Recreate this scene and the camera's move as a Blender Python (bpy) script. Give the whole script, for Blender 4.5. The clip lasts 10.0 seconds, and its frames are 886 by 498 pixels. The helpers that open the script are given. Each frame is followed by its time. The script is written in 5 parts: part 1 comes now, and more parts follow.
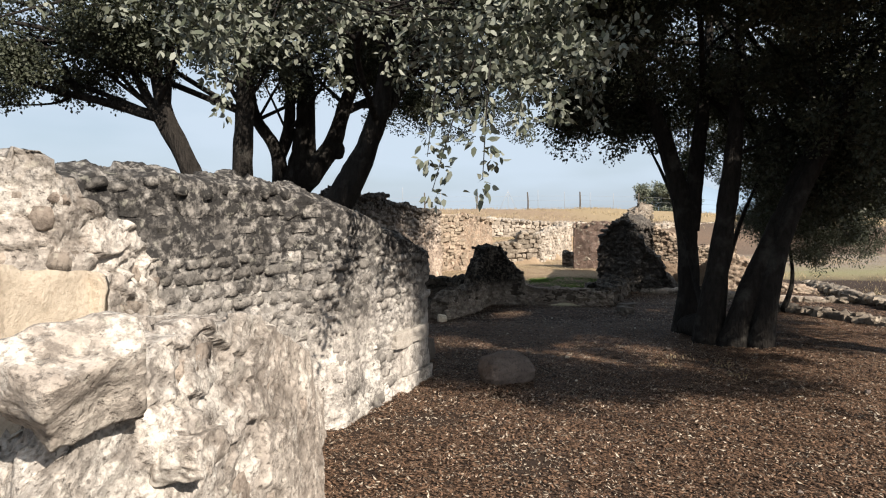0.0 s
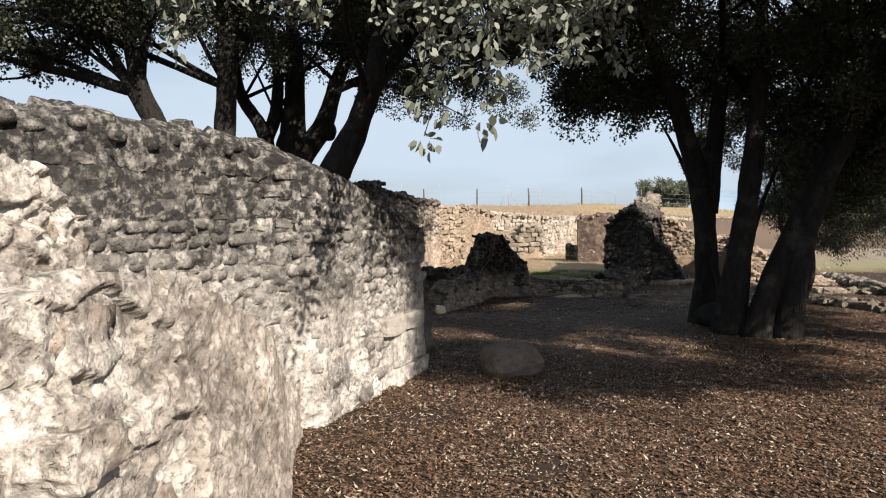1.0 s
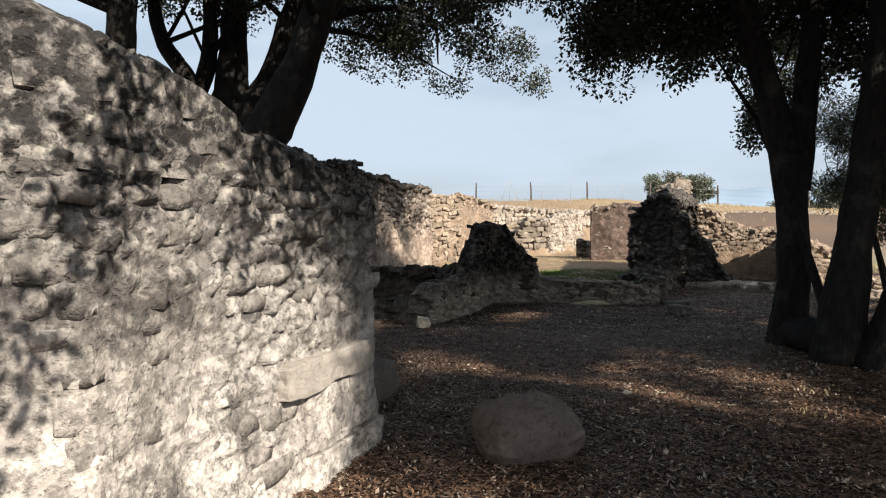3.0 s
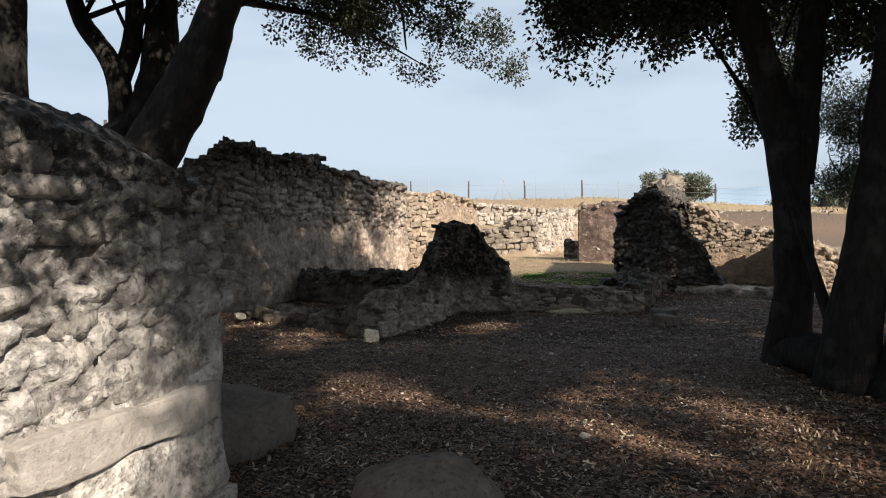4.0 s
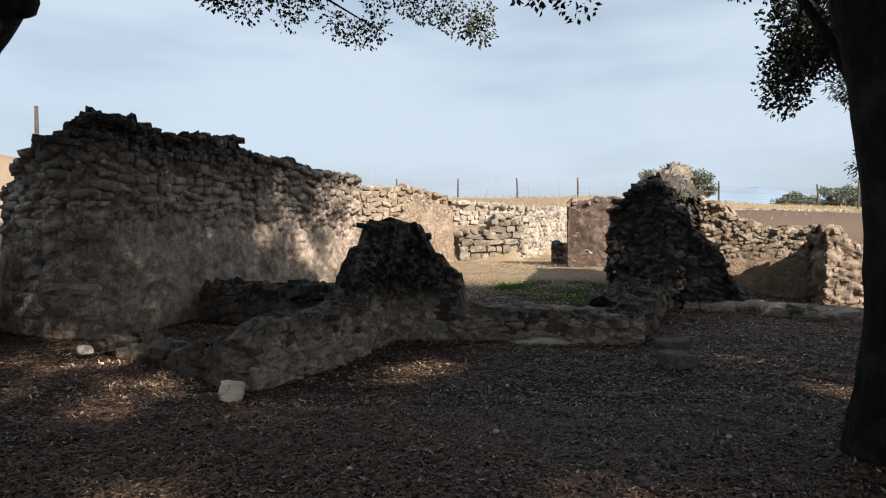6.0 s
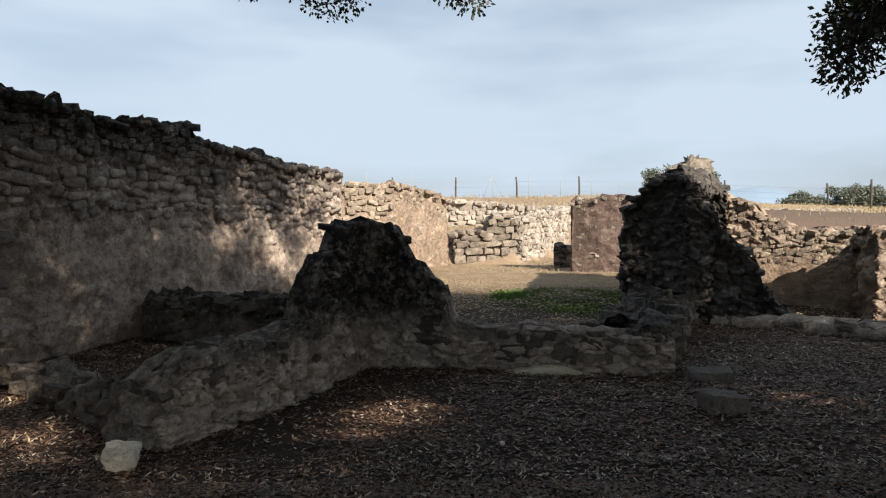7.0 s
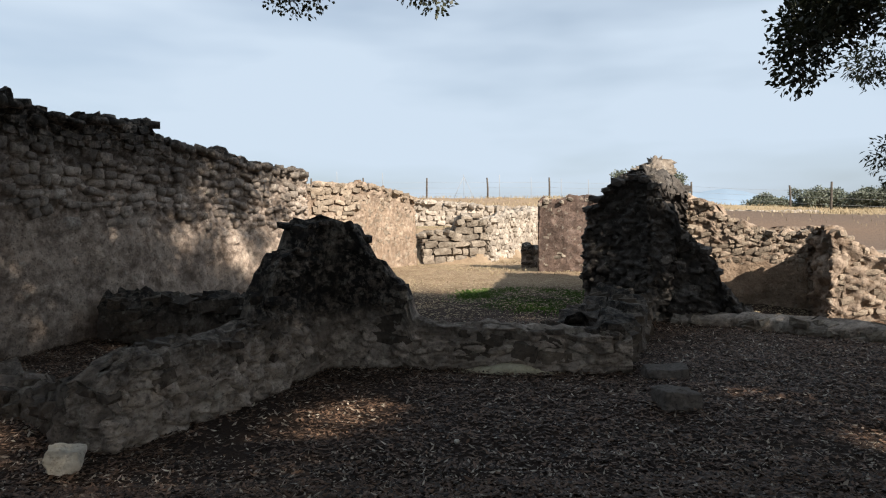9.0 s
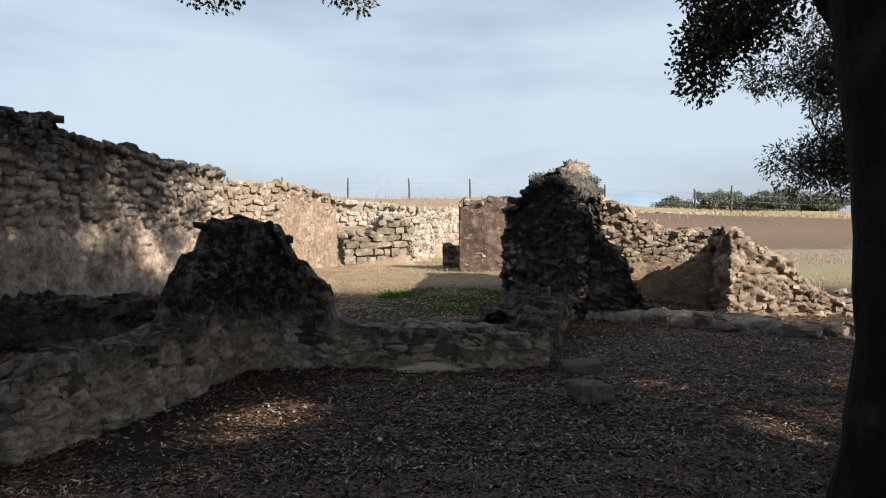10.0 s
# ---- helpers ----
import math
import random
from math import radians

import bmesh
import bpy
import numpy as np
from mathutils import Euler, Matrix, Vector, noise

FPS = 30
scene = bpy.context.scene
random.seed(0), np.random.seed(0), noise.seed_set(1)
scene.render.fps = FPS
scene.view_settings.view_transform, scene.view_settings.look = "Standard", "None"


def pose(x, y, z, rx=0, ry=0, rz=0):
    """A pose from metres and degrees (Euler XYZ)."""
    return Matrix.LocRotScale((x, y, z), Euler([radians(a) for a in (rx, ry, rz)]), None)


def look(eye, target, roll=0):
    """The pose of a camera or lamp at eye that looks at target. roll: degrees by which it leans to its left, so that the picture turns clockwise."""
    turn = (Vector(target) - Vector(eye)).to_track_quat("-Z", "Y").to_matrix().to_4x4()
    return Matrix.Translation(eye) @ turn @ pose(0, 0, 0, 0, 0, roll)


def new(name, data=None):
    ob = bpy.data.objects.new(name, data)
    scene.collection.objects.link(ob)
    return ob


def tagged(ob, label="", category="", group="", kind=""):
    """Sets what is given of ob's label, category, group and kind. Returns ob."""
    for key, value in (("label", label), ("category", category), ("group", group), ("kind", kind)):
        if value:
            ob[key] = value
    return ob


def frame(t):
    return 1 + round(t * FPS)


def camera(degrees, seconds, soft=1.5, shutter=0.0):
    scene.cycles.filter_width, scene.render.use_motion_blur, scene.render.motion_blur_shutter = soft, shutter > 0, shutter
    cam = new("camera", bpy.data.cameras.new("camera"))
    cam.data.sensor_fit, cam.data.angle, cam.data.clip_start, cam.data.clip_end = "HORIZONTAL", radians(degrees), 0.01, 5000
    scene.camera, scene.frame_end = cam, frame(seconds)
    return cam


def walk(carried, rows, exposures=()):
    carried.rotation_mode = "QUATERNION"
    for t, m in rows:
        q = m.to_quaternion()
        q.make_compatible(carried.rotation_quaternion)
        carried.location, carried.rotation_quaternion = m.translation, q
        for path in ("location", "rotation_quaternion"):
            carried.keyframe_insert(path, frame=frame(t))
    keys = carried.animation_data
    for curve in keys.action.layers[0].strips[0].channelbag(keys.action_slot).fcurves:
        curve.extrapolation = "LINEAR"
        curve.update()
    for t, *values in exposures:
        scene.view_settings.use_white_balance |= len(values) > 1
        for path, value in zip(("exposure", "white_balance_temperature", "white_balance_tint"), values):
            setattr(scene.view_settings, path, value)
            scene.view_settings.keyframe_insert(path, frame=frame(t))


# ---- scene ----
cam = camera(68.3, 10.0, soft=1.1)
METRES, EYE, TILT, LEAN, TURN = 10.563, 2.05, 0.0, 0.0, 0.0
EXPO = 0.9
ROWS = [
    (0.0, 0.0, 0.0, 0.0, -0.02, -2.15, 0.47),
    (0.5, 0.002, 0.0316, -0.0073, -0.01, -2.13, 0.53),
    (1.0, 0.0028, 0.0853, -0.0288, -0.03, -2.14, 0.58),
    (1.5, 0.0019, 0.1544, -0.0303, -0.06, -2.16, 0.63),
    (2.0, 0.0033, 0.2333, -0.0473, -0.04, -2.18, 0.56),
    (2.5, 0.0024, 0.3169, -0.0505, -0.07, -2.2, 0.61),
    (3.0, 0.0252, 0.3956, -0.0499, -0.04, -2.25, 0.51),
    (4.5, 0.1103, 0.5525, -0.0511, -0.11, -2.31, 0.58),
    (5.0, 0.1332, 0.6034, -0.0536, -0.16, -2.31, 0.52),
    (5.5, 0.152, 0.6818, -0.0536, -0.17, -2.3, 0.54),
    (7.0, 0.1844, 0.9231, -0.0532, -0.21, -2.29, 0.52),
    (7.5, 0.1881, 0.9332, -0.0555, -0.28, -2.3, 0.5),
    (8.0, 0.1924, 0.9357, -0.0565, -0.34, -2.28, 0.5),
    (8.5, 0.1933, 0.9307, -0.0568, -0.4, -2.26, 0.5),
    (9.0, 0.196, 0.9239, -0.0552, -2.6, -2.23, 0.44),
    (9.5, 0.1949, 0.9193, -0.0561, -6.1, -2.21, 0.39),
    (10.0, 0.1949, 0.9177, -0.0554, -9.47, -2.22, 0.3),
]
walk(cam, [(t, pose(0, 0, EYE, TILT, LEAN, TURN) @ pose(METRES * x, METRES * y, METRES * z, 90 + pitch, roll, yaw)) for t, x, y, z, yaw, pitch, roll in ROWS], ((0.0, EXPO), (10.0, EXPO)))

# ---- light ----
SUN_AZ, SUN_EL = math.atan2(0.62, -0.78), radians(33)   # compass from +y towards +x
world = bpy.data.worlds.new("world")
scene.world = world
world.use_nodes = True
wt = world.node_tree
wt.nodes.clear()
w_out = wt.nodes.new("ShaderNodeOutputWorld")
w_bg = wt.nodes.new("ShaderNodeBackground")
w_sky = wt.nodes.new("ShaderNodeTexSky")
w_sky.sky_type, w_sky.sun_disc = "NISHITA", False
w_sky.sun_elevation, w_sky.sun_rotation = SUN_EL, SUN_AZ
w_sky.air_density, w_sky.dust_density = 1.0, 2.5
w_co = wt.nodes.new("ShaderNodeTexCoord")
w_map = wt.nodes.new("ShaderNodeMapping")
w_map.inputs["Scale"].default_value = (1.0, 1.0, 4.0)
w_n = wt.nodes.new("ShaderNodeTexNoise")
w_n.inputs["Scale"].default_value, w_n.inputs["Detail"].default_value, w_n.inputs["Roughness"].default_value = 1.6, 4, 0.5
w_r = wt.nodes.new("ShaderNodeMapRange")
w_r.inputs[1].default_value, w_r.inputs[2].default_value, w_r.inputs[3].default_value, w_r.inputs[4].default_value = 0.3, 0.62, 0.25, 0.95
w_m = wt.nodes.new("ShaderNodeMix")
w_m.data_type = "RGBA"
w_m.inputs[7].default_value = (5.9, 6.95, 8.15, 1)
wt.links.new(w_co.outputs["Generated"], w_map.inputs[0])
wt.links.new(w_map.outputs[0], w_n.inputs[0])
wt.links.new(w_n.outputs[0], w_r.inputs[0])
wt.links.new(w_r.outputs[0], w_m.inputs[0])
wt.links.new(w_sky.outputs[0], w_m.inputs[6])
wt.links.new(w_m.outputs[2], w_bg.inputs[0])
w_bg.inputs[1].default_value = 0.06
wt.links.new(w_bg.outputs[0], w_out.inputs[0])

sun = new("sun", bpy.data.lights.new("sun", "SUN"))
sun.data.energy, sun.data.angle, sun.data.color = 5.0, radians(0.6), (1.0, 0.905, 0.79)
sun_way = Vector((math.sin(SUN_AZ) * math.cos(SUN_EL), math.cos(SUN_AZ) * math.cos(SUN_EL), math.sin(SUN_EL)))
sun.matrix_world = look(sun_way * 60, (0, 0, 0))


# ---- materials ----
def nodes_of(name, rough=0.9):
    m = bpy.data.materials.new(name)
    m.use_nodes = True
    nt = m.node_tree
    b = nt.nodes["Principled BSDF"]
    b.inputs["Roughness"].default_value = rough
    b.inputs["Specular IOR Level"].default_value = 0.25
    return m, nt, b


def coords(nt, scale=(1, 1, 1)):
    geo = nt.nodes.new("ShaderNodeNewGeometry")
    mp = nt.nodes.new("ShaderNodeMapping")
    mp.inputs["Scale"].default_value = scale
    nt.links.new(geo.outputs["Position"], mp.inputs[0])
    return mp.outputs[0]


def noisy(nt, co, scale, detail=6, rough=0.6, lo=0.35, hi=0.65):
    n = nt.nodes.new("ShaderNodeTexNoise")
    n.inputs["Scale"].default_value, n.inputs["Detail"].default_value, n.inputs["Roughness"].default_value = scale, detail, rough
    nt.links.new(co, n.inputs[0])
    r = nt.nodes.new("ShaderNodeMapRange")
    r.inputs[1].default_value, r.inputs[2].default_value = lo, hi
    nt.links.new(n.outputs[0], r.inputs[0])
    return r.outputs[0]


def noisy_way(nt, co, scale):
    n = nt.nodes.new("ShaderNodeTexNoise")
    n.inputs["Scale"].default_value, n.inputs["Detail"].default_value = scale, 4
    nt.links.new(co, n.inputs[0])
    return n.outputs["Color"]


def blend(nt, fac, a, b, mode="MIX"):
    m = nt.nodes.new("ShaderNodeMix")
    m.data_type, m.blend_type = "RGBA", mode
    for sock, v in ((m.inputs[0], fac), (m.inputs[6], a), (m.inputs[7], b)):
        if isinstance(v, (int, float)):
            sock.default_value = v
        elif isinstance(v, tuple):
            sock.default_value = (*v, 1)
        else:
            nt.links.new(v, sock)
    return m.outputs[2]


def calc(nt, op, a, b=0.0):
    m = nt.nodes.new("ShaderNodeMath")
    m.operation, m.use_clamp = op, op not in ("ADD", "SUBTRACT", "MULTIPLY")
    for sock, v in ((m.inputs[0], a), (m.inputs[1], b)):
        if isinstance(v, (int, float)):
            sock.default_value = v
        else:
            nt.links.new(v, sock)
    return m.outputs[0]


def bumped(nt, b, height, strength=0.5, distance=0.02):
    bp = nt.nodes.new("ShaderNodeBump")
    bp.inputs["Strength"].default_value, bp.inputs["Distance"].default_value = strength, distance
    nt.links.new(height, bp.inputs["Height"])
    nt.links.new(bp.outputs[0], b.inputs["Normal"])


def masonry(name, pale, mid, dark, crust, crust_z, crust_w, crust_amount=0.85, per_piece=False, lichen=0.25, stain=0.55, joint=0.6, wash=0.0, runs=0.0):
    """Lime mortar or stone: two tones, fine grain, and a dark weathered crust that grows from the wall's crown downwards."""
    m, nt, b = nodes_of(name, 0.92)
    co = coords(nt)
    big = noisy(nt, co, 1.3, 5, 0.6, 0.35, 0.65)
    med = noisy(nt, co, 7.0, 6, 0.6, 0.36, 0.64)
    fine = noisy(nt, co, 60.0, 4, 0.6, 0.3, 0.7)
    c = blend(nt, big, pale, mid)
    c = blend(nt, calc(nt, "MULTIPLY", med, 0.6), c, dark)
    if per_piece:
        oi = nt.nodes.new("ShaderNodeObjectInfo")
        gi = nt.nodes.new("ShaderNodeNewGeometry")
        own = calc(nt, "FRACT", calc(nt, "ADD", oi.outputs["Random"], gi.outputs["Random Per Island"]))
        hs = nt.nodes.new("ShaderNodeHueSaturation")
        rr = nt.nodes.new("ShaderNodeMapRange")
        rr.inputs[3].default_value, rr.inputs[4].default_value = 0.62, 1.3
        nt.links.new(own, rr.inputs[0])
        nt.links.new(rr.outputs[0], hs.inputs["Value"])
        nt.links.new(c, hs.inputs["Color"])
        c = hs.outputs[0]
    else:
        at = nt.nodes.new("ShaderNodeAttribute")
        at.attribute_name = "cell"
        ch = nt.nodes.new("ShaderNodeSeparateColor")
        nt.links.new(at.outputs["Color"], ch.inputs[0])
        tr = nt.nodes.new("ShaderNodeMapRange")
        tr.inputs[3].default_value, tr.inputs[4].default_value = 0.68, 1.22
        nt.links.new(ch.outputs[0], tr.inputs[0])
        hs = nt.nodes.new("ShaderNodeHueSaturation")
        hs.inputs["Saturation"].default_value = 0.8
        nt.links.new(tr.outputs[0], hs.inputs["Value"])
        nt.links.new(c, hs.inputs["Color"])
        c = blend(nt, ch.outputs[1], blend(nt, calc(nt, "MULTIPLY", ch.outputs[2], joint), c, tuple(v * 0.6 for v in dark)), hs.outputs[0])
    c = blend(nt, calc(nt, "MULTIPLY", fine, 0.42), c, tuple(v * 0.45 for v in mid))
    grime = noisy(nt, co, 1.9, 12, 0.72, 0.49, 0.58)
    c = blend(nt, calc(nt, "MULTIPLY", grime, stain), c, tuple(v * 0.5 for v in dark))
    grit = noisy(nt, co, 17.0, 9, 0.78, 0.50, 0.60)
    c = blend(nt, calc(nt, "MULTIPLY", grit, 0.42), c, tuple(v * 0.6 for v in dark))
    if wash:
        lime = calc(nt, "MULTIPLY", noisy(nt, co, 2.6, 10, 0.72, 0.5, 0.57), noisy(nt, co, 40.0, 3, 0.6, 0.3, 0.5))
        c = blend(nt, calc(nt, "MULTIPLY", lime, wash), c, (0.76, 0.715, 0.65))
    pits = noisy(nt, co, 34.0, 3, 0.55, 0.60, 0.70)
    c = blend(nt, calc(nt, "MULTIPLY", pits, 0.35), c, tuple(v * 0.4 for v in dark))
    geo = nt.nodes.new("ShaderNodeNewGeometry")
    sep = nt.nodes.new("ShaderNodeSeparateXYZ")
    nt.links.new(geo.outputs["Position"], sep.inputs[0])
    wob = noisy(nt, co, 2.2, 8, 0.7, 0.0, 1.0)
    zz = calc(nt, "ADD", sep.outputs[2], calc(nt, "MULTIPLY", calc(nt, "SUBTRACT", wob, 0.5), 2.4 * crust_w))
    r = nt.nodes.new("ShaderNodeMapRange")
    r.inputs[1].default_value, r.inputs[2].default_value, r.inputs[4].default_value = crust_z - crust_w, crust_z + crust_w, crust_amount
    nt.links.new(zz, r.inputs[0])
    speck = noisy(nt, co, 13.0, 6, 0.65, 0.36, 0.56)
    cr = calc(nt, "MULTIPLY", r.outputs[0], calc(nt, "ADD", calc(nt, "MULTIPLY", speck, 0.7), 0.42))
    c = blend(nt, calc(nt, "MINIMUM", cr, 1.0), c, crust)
    if runs:
        run = calc(nt, "MULTIPLY", noisy(nt, coords(nt, (1, 1, 0.22)), 3.4, 6, 0.62, 0.52, 0.66), noisy(nt, co, 24.0, 5, 0.7, 0.35, 0.55))
        c = blend(nt, calc(nt, "MULTIPLY", run, runs), c, (0.52, 0.46, 0.38))
    lic = noisy(nt, co, 11.0, 4, 0.6, 0.60, 0.68)
    c = blend(nt, calc(nt, "MULTIPLY", lic, lichen), c, (0.50, 0.48, 0.40))
    nt.links.new(c, b.inputs["Base Color"])
    flake = nt.nodes.new("ShaderNodeTexVoronoi")
    flake.feature, flake.distance = "F1", "CHEBYCHEV"
    flake.inputs["Scale"].default_value = 15.0
    nt.links.new(blend(nt, 0.12, co, noisy_way(nt, co, 9.0), "ADD"), flake.inputs[0])
    h = calc(nt, "ADD", calc(nt, "MULTIPLY", med, 0.22), calc(nt, "ADD", calc(nt, "MULTIPLY", fine, 0.14), calc(nt, "MULTIPLY", flake.outputs["Distance"], 0.55)))
    h = calc(nt, "SUBTRACT", h, calc(nt, "ADD", calc(nt, "MULTIPLY", pits, 0.35), calc(nt, "MULTIPLY", grit, 0.15)))
    bumped(nt, b, h, 0.75, 0.03)
    return m


CRUST = (0.045, 0.042, 0.038)
LIME = masonry("lime_masonry", (0.68, 0.635, 0.58), (0.49, 0.447, 0.4), (0.17, 0.154, 0.142), (0.03, 0.028, 0.027), 1.24, 0.58, 1.0, stain=0.85, joint=0.9, wash=0.5)
LIME_STONE = masonry("lime_stone", (0.600, 0.558, 0.504), (0.432, 0.396, 0.360), (0.20, 0.182, 0.165), (0.032, 0.03, 0.028), 1.6, 0.6, 0.95, per_piece=True, stain=0.7)
ROSE = masonry("rose_plaster", (0.66, 0.535, 0.425), (0.54, 0.425, 0.335), (0.15, 0.108, 0.083), (0.03, 0.027, 0.024), 2.35, 0.45, 1.0, joint=1.0)
ROSE_STONE = masonry("rose_stone", (0.56, 0.485, 0.41), (0.42, 0.35, 0.29), (0.18, 0.145, 0.12), CRUST, 2.45, 0.35, 1.0, per_piece=True)
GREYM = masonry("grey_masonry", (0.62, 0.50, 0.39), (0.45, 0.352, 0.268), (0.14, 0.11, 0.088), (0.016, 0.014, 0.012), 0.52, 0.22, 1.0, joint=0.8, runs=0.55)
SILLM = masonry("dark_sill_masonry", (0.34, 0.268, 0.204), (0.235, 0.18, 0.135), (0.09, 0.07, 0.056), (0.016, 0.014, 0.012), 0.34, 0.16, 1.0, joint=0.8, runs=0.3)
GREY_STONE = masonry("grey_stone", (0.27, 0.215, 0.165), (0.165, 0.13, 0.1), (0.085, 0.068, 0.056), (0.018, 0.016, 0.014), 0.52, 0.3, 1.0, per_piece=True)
# same ruin as the ochre spine, darkened: the oaks' shade is in the colour
PIERM = masonry("shaded_rubble", (0.22, 0.19, 0.162), (0.13, 0.11, 0.094), (0.04, 0.033, 0.029), CRUST, 1.4, 1.2, 0.4)
PIER_STONE = masonry("shaded_stone", (0.25, 0.22, 0.19), (0.15, 0.13, 0.112), (0.075, 0.062, 0.055), CRUST, 1.4, 1.2, 0.6, per_piece=True)
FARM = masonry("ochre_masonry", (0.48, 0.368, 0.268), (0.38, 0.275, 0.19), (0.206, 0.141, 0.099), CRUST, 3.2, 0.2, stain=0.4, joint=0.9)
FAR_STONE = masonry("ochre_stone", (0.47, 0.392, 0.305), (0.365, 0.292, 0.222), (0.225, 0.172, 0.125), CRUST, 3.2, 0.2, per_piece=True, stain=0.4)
# paler copy of the ochre masonry: full sun is put into its colour
PALEM = masonry("sunlit_masonry", (0.54, 0.47, 0.385), (0.45, 0.38, 0.30), (0.24, 0.185, 0.14), CRUST, 3.4, 0.2, stain=0.3, joint=0.9)
PALE_STONE = masonry("sunlit_stone", (0.56, 0.50, 0.43), (0.46, 0.40, 0.335), (0.28, 0.23, 0.18), CRUST, 3.4, 0.2, per_piece=True, stain=0.3)
OCHRE = masonry("brown_ochre_masonry", (0.37, 0.315, 0.25), (0.27, 0.222, 0.172), (0.15, 0.11, 0.08), CRUST, 3.2, 0.2, stain=0.45)
OCHRE_STONE = masonry("brown_ochre_stone", (0.44, 0.385, 0.31), (0.33, 0.28, 0.225), (0.19, 0.15, 0.115), CRUST, 3.2, 0.2, per_piece=True)
REDM = masonry("red_brown_masonry", (0.25, 0.165, 0.125), (0.19, 0.122, 0.092), (0.10, 0.067, 0.053), CRUST, 2.6, 0.3)
FRESH = masonry("broken_lime_core", (0.51, 0.46, 0.40), (0.40, 0.342, 0.29), (0.16, 0.13, 0.108), (0.10, 0.09, 0.08), 2.45, 0.35, 0.8, stain=0.6, joint=0.9, wash=0.42)
FRESH_STONE = masonry("broken_lime_stone", (0.44, 0.39, 0.33), (0.34, 0.28, 0.232), (0.18, 0.14, 0.115), (0.10, 0.09, 0.08), 2.5, 0.3, 0.8, per_piece=True, stain=0.5)


def litter_material():
    m, nt, b = nodes_of("leaf_litter_ground", 0.95)
    co = coords(nt)
    big = noisy(nt, co, 0.5, 5, 0.6, 0.35, 0.65)
    med = noisy(nt, co, 9.0, 6, 0.7, 0.35, 0.65)
    fine = noisy(nt, co, 60.0, 5, 0.7, 0.35, 0.65)
    c = blend(nt, big, (0.06, 0.036, 0.024), (0.036, 0.023, 0.016))
    c = blend(nt, med, c, (0.066, 0.041, 0.027))
    c = blend(nt, calc(nt, "MULTIPLY", fine, 0.8), c, (0.014, 0.0095, 0.0075))
    # beyond the trees: dry straw-coloured earth, with a green patch in the middle room
    geo = nt.nodes.new("ShaderNodeNewGeometry")
    sep = nt.nodes.new("ShaderNodeSeparateXYZ")
    nt.links.new(geo.outputs["Position"], sep.inputs[0])
    wob = noisy(nt, co, 1.1, 6, 0.65, 0.2, 0.8)
    # dark litter colour runs on to the shade's edge: shade put into it
    r = nt.nodes.new("ShaderNodeMapRange")
    r.inputs[1].default_value, r.inputs[2].default_value = 21.8, 24.2
    nt.links.new(calc(nt, "ADD", sep.outputs[1], calc(nt, "MULTIPLY", wob, 1.2)), r.inputs[0])
    dry = blend(nt, noisy(nt, co, 2.2, 8, 0.75, 0.4, 0.6), (0.42, 0.31, 0.205), (0.27, 0.185, 0.115))
    dry = blend(nt, calc(nt, "MULTIPLY", med, 0.5), dry, (0.2, 0.145, 0.09))
    dry = blend(nt, calc(nt, "MULTIPLY", fine, 0.5), dry, (0.13, 0.095, 0.06))
    c = blend(nt, r.outputs[0], c, dry)
    fx = nt.nodes.new("ShaderNodeMapRange")
    fx.inputs[1].default_value, fx.inputs[2].default_value = 9.5, 12.5
    nt.links.new(calc(nt, "ADD", sep.outputs[0], calc(nt, "MULTIPLY", wob, 1.5)), fx.inputs[0])
    def from_y(a, d):
        q = nt.nodes.new("ShaderNodeMapRange")
        q.inputs[1].default_value, q.inputs[2].default_value = a, d
        nt.links.new(calc(nt, "ADD", sep.outputs[1], calc(nt, "MULTIPLY", wob, 3.0)), q.inputs[0])
        return q.outputs[0]
    field = blend(nt, med, (0.17, 0.17, 0.08), (0.24, 0.21, 0.12))
    field = blend(nt, from_y(25, 28), field, blend(nt, med, (0.25, 0.205, 0.16), (0.19, 0.155, 0.12)))
    field = blend(nt, from_y(35, 37), field, blend(nt, med, (0.14, 0.10, 0.074), (0.10, 0.073, 0.055)))
    field = blend(nt, from_y(43, 46), field, blend(nt, med, (0.34, 0.26, 0.15), (0.26, 0.19, 0.11)))
    c = blend(nt, calc(nt, "MULTIPLY", fx.outputs[0], r.outputs[0]), c, field)
    far = nt.nodes.new("ShaderNodeMapRange")
    far.inputs[1].default_value, far.inputs[2].default_value = 60, 160
    nt.links.new(sep.outputs[1], far.inputs[0])
    c = blend(nt, far.outputs[0], c, blend(nt, noisy(nt, co, 0.02, 4), (0.20, 0.20, 0.12), (0.30, 0.25, 0.15)))
    nsep = nt.nodes.new("ShaderNodeSeparateXYZ")
    nt.links.new(geo.outputs["Normal"], nsep.inputs[0])
    st = nt.nodes.new("ShaderNodeMapRange")
    st.inputs[1].default_value, st.inputs[2].default_value, st.inputs[3].default_value, st.inputs[4].default_value = 0.90, 0.985, 1.0, 0.0
    nt.links.new(nsep.outputs[2], st.inputs[0])
    slope = blend(nt, fx.outputs[0], blend(nt, med, (0.37, 0.28, 0.19), (0.28, 0.205, 0.135)), blend(nt, med, (0.21, 0.135, 0.085), (0.145, 0.095, 0.065)))
    c = blend(nt, calc(nt, "MULTIPLY", st.outputs[0], r.outputs[0]), c, slope)
    nt.links.new(c, b.inputs["Base Color"])
    bumped(nt, b, calc(nt, "ADD", calc(nt, "MULTIPLY", med, 0.3), fine), 0.6, 0.012)
    return m


LITTER = litter_material()


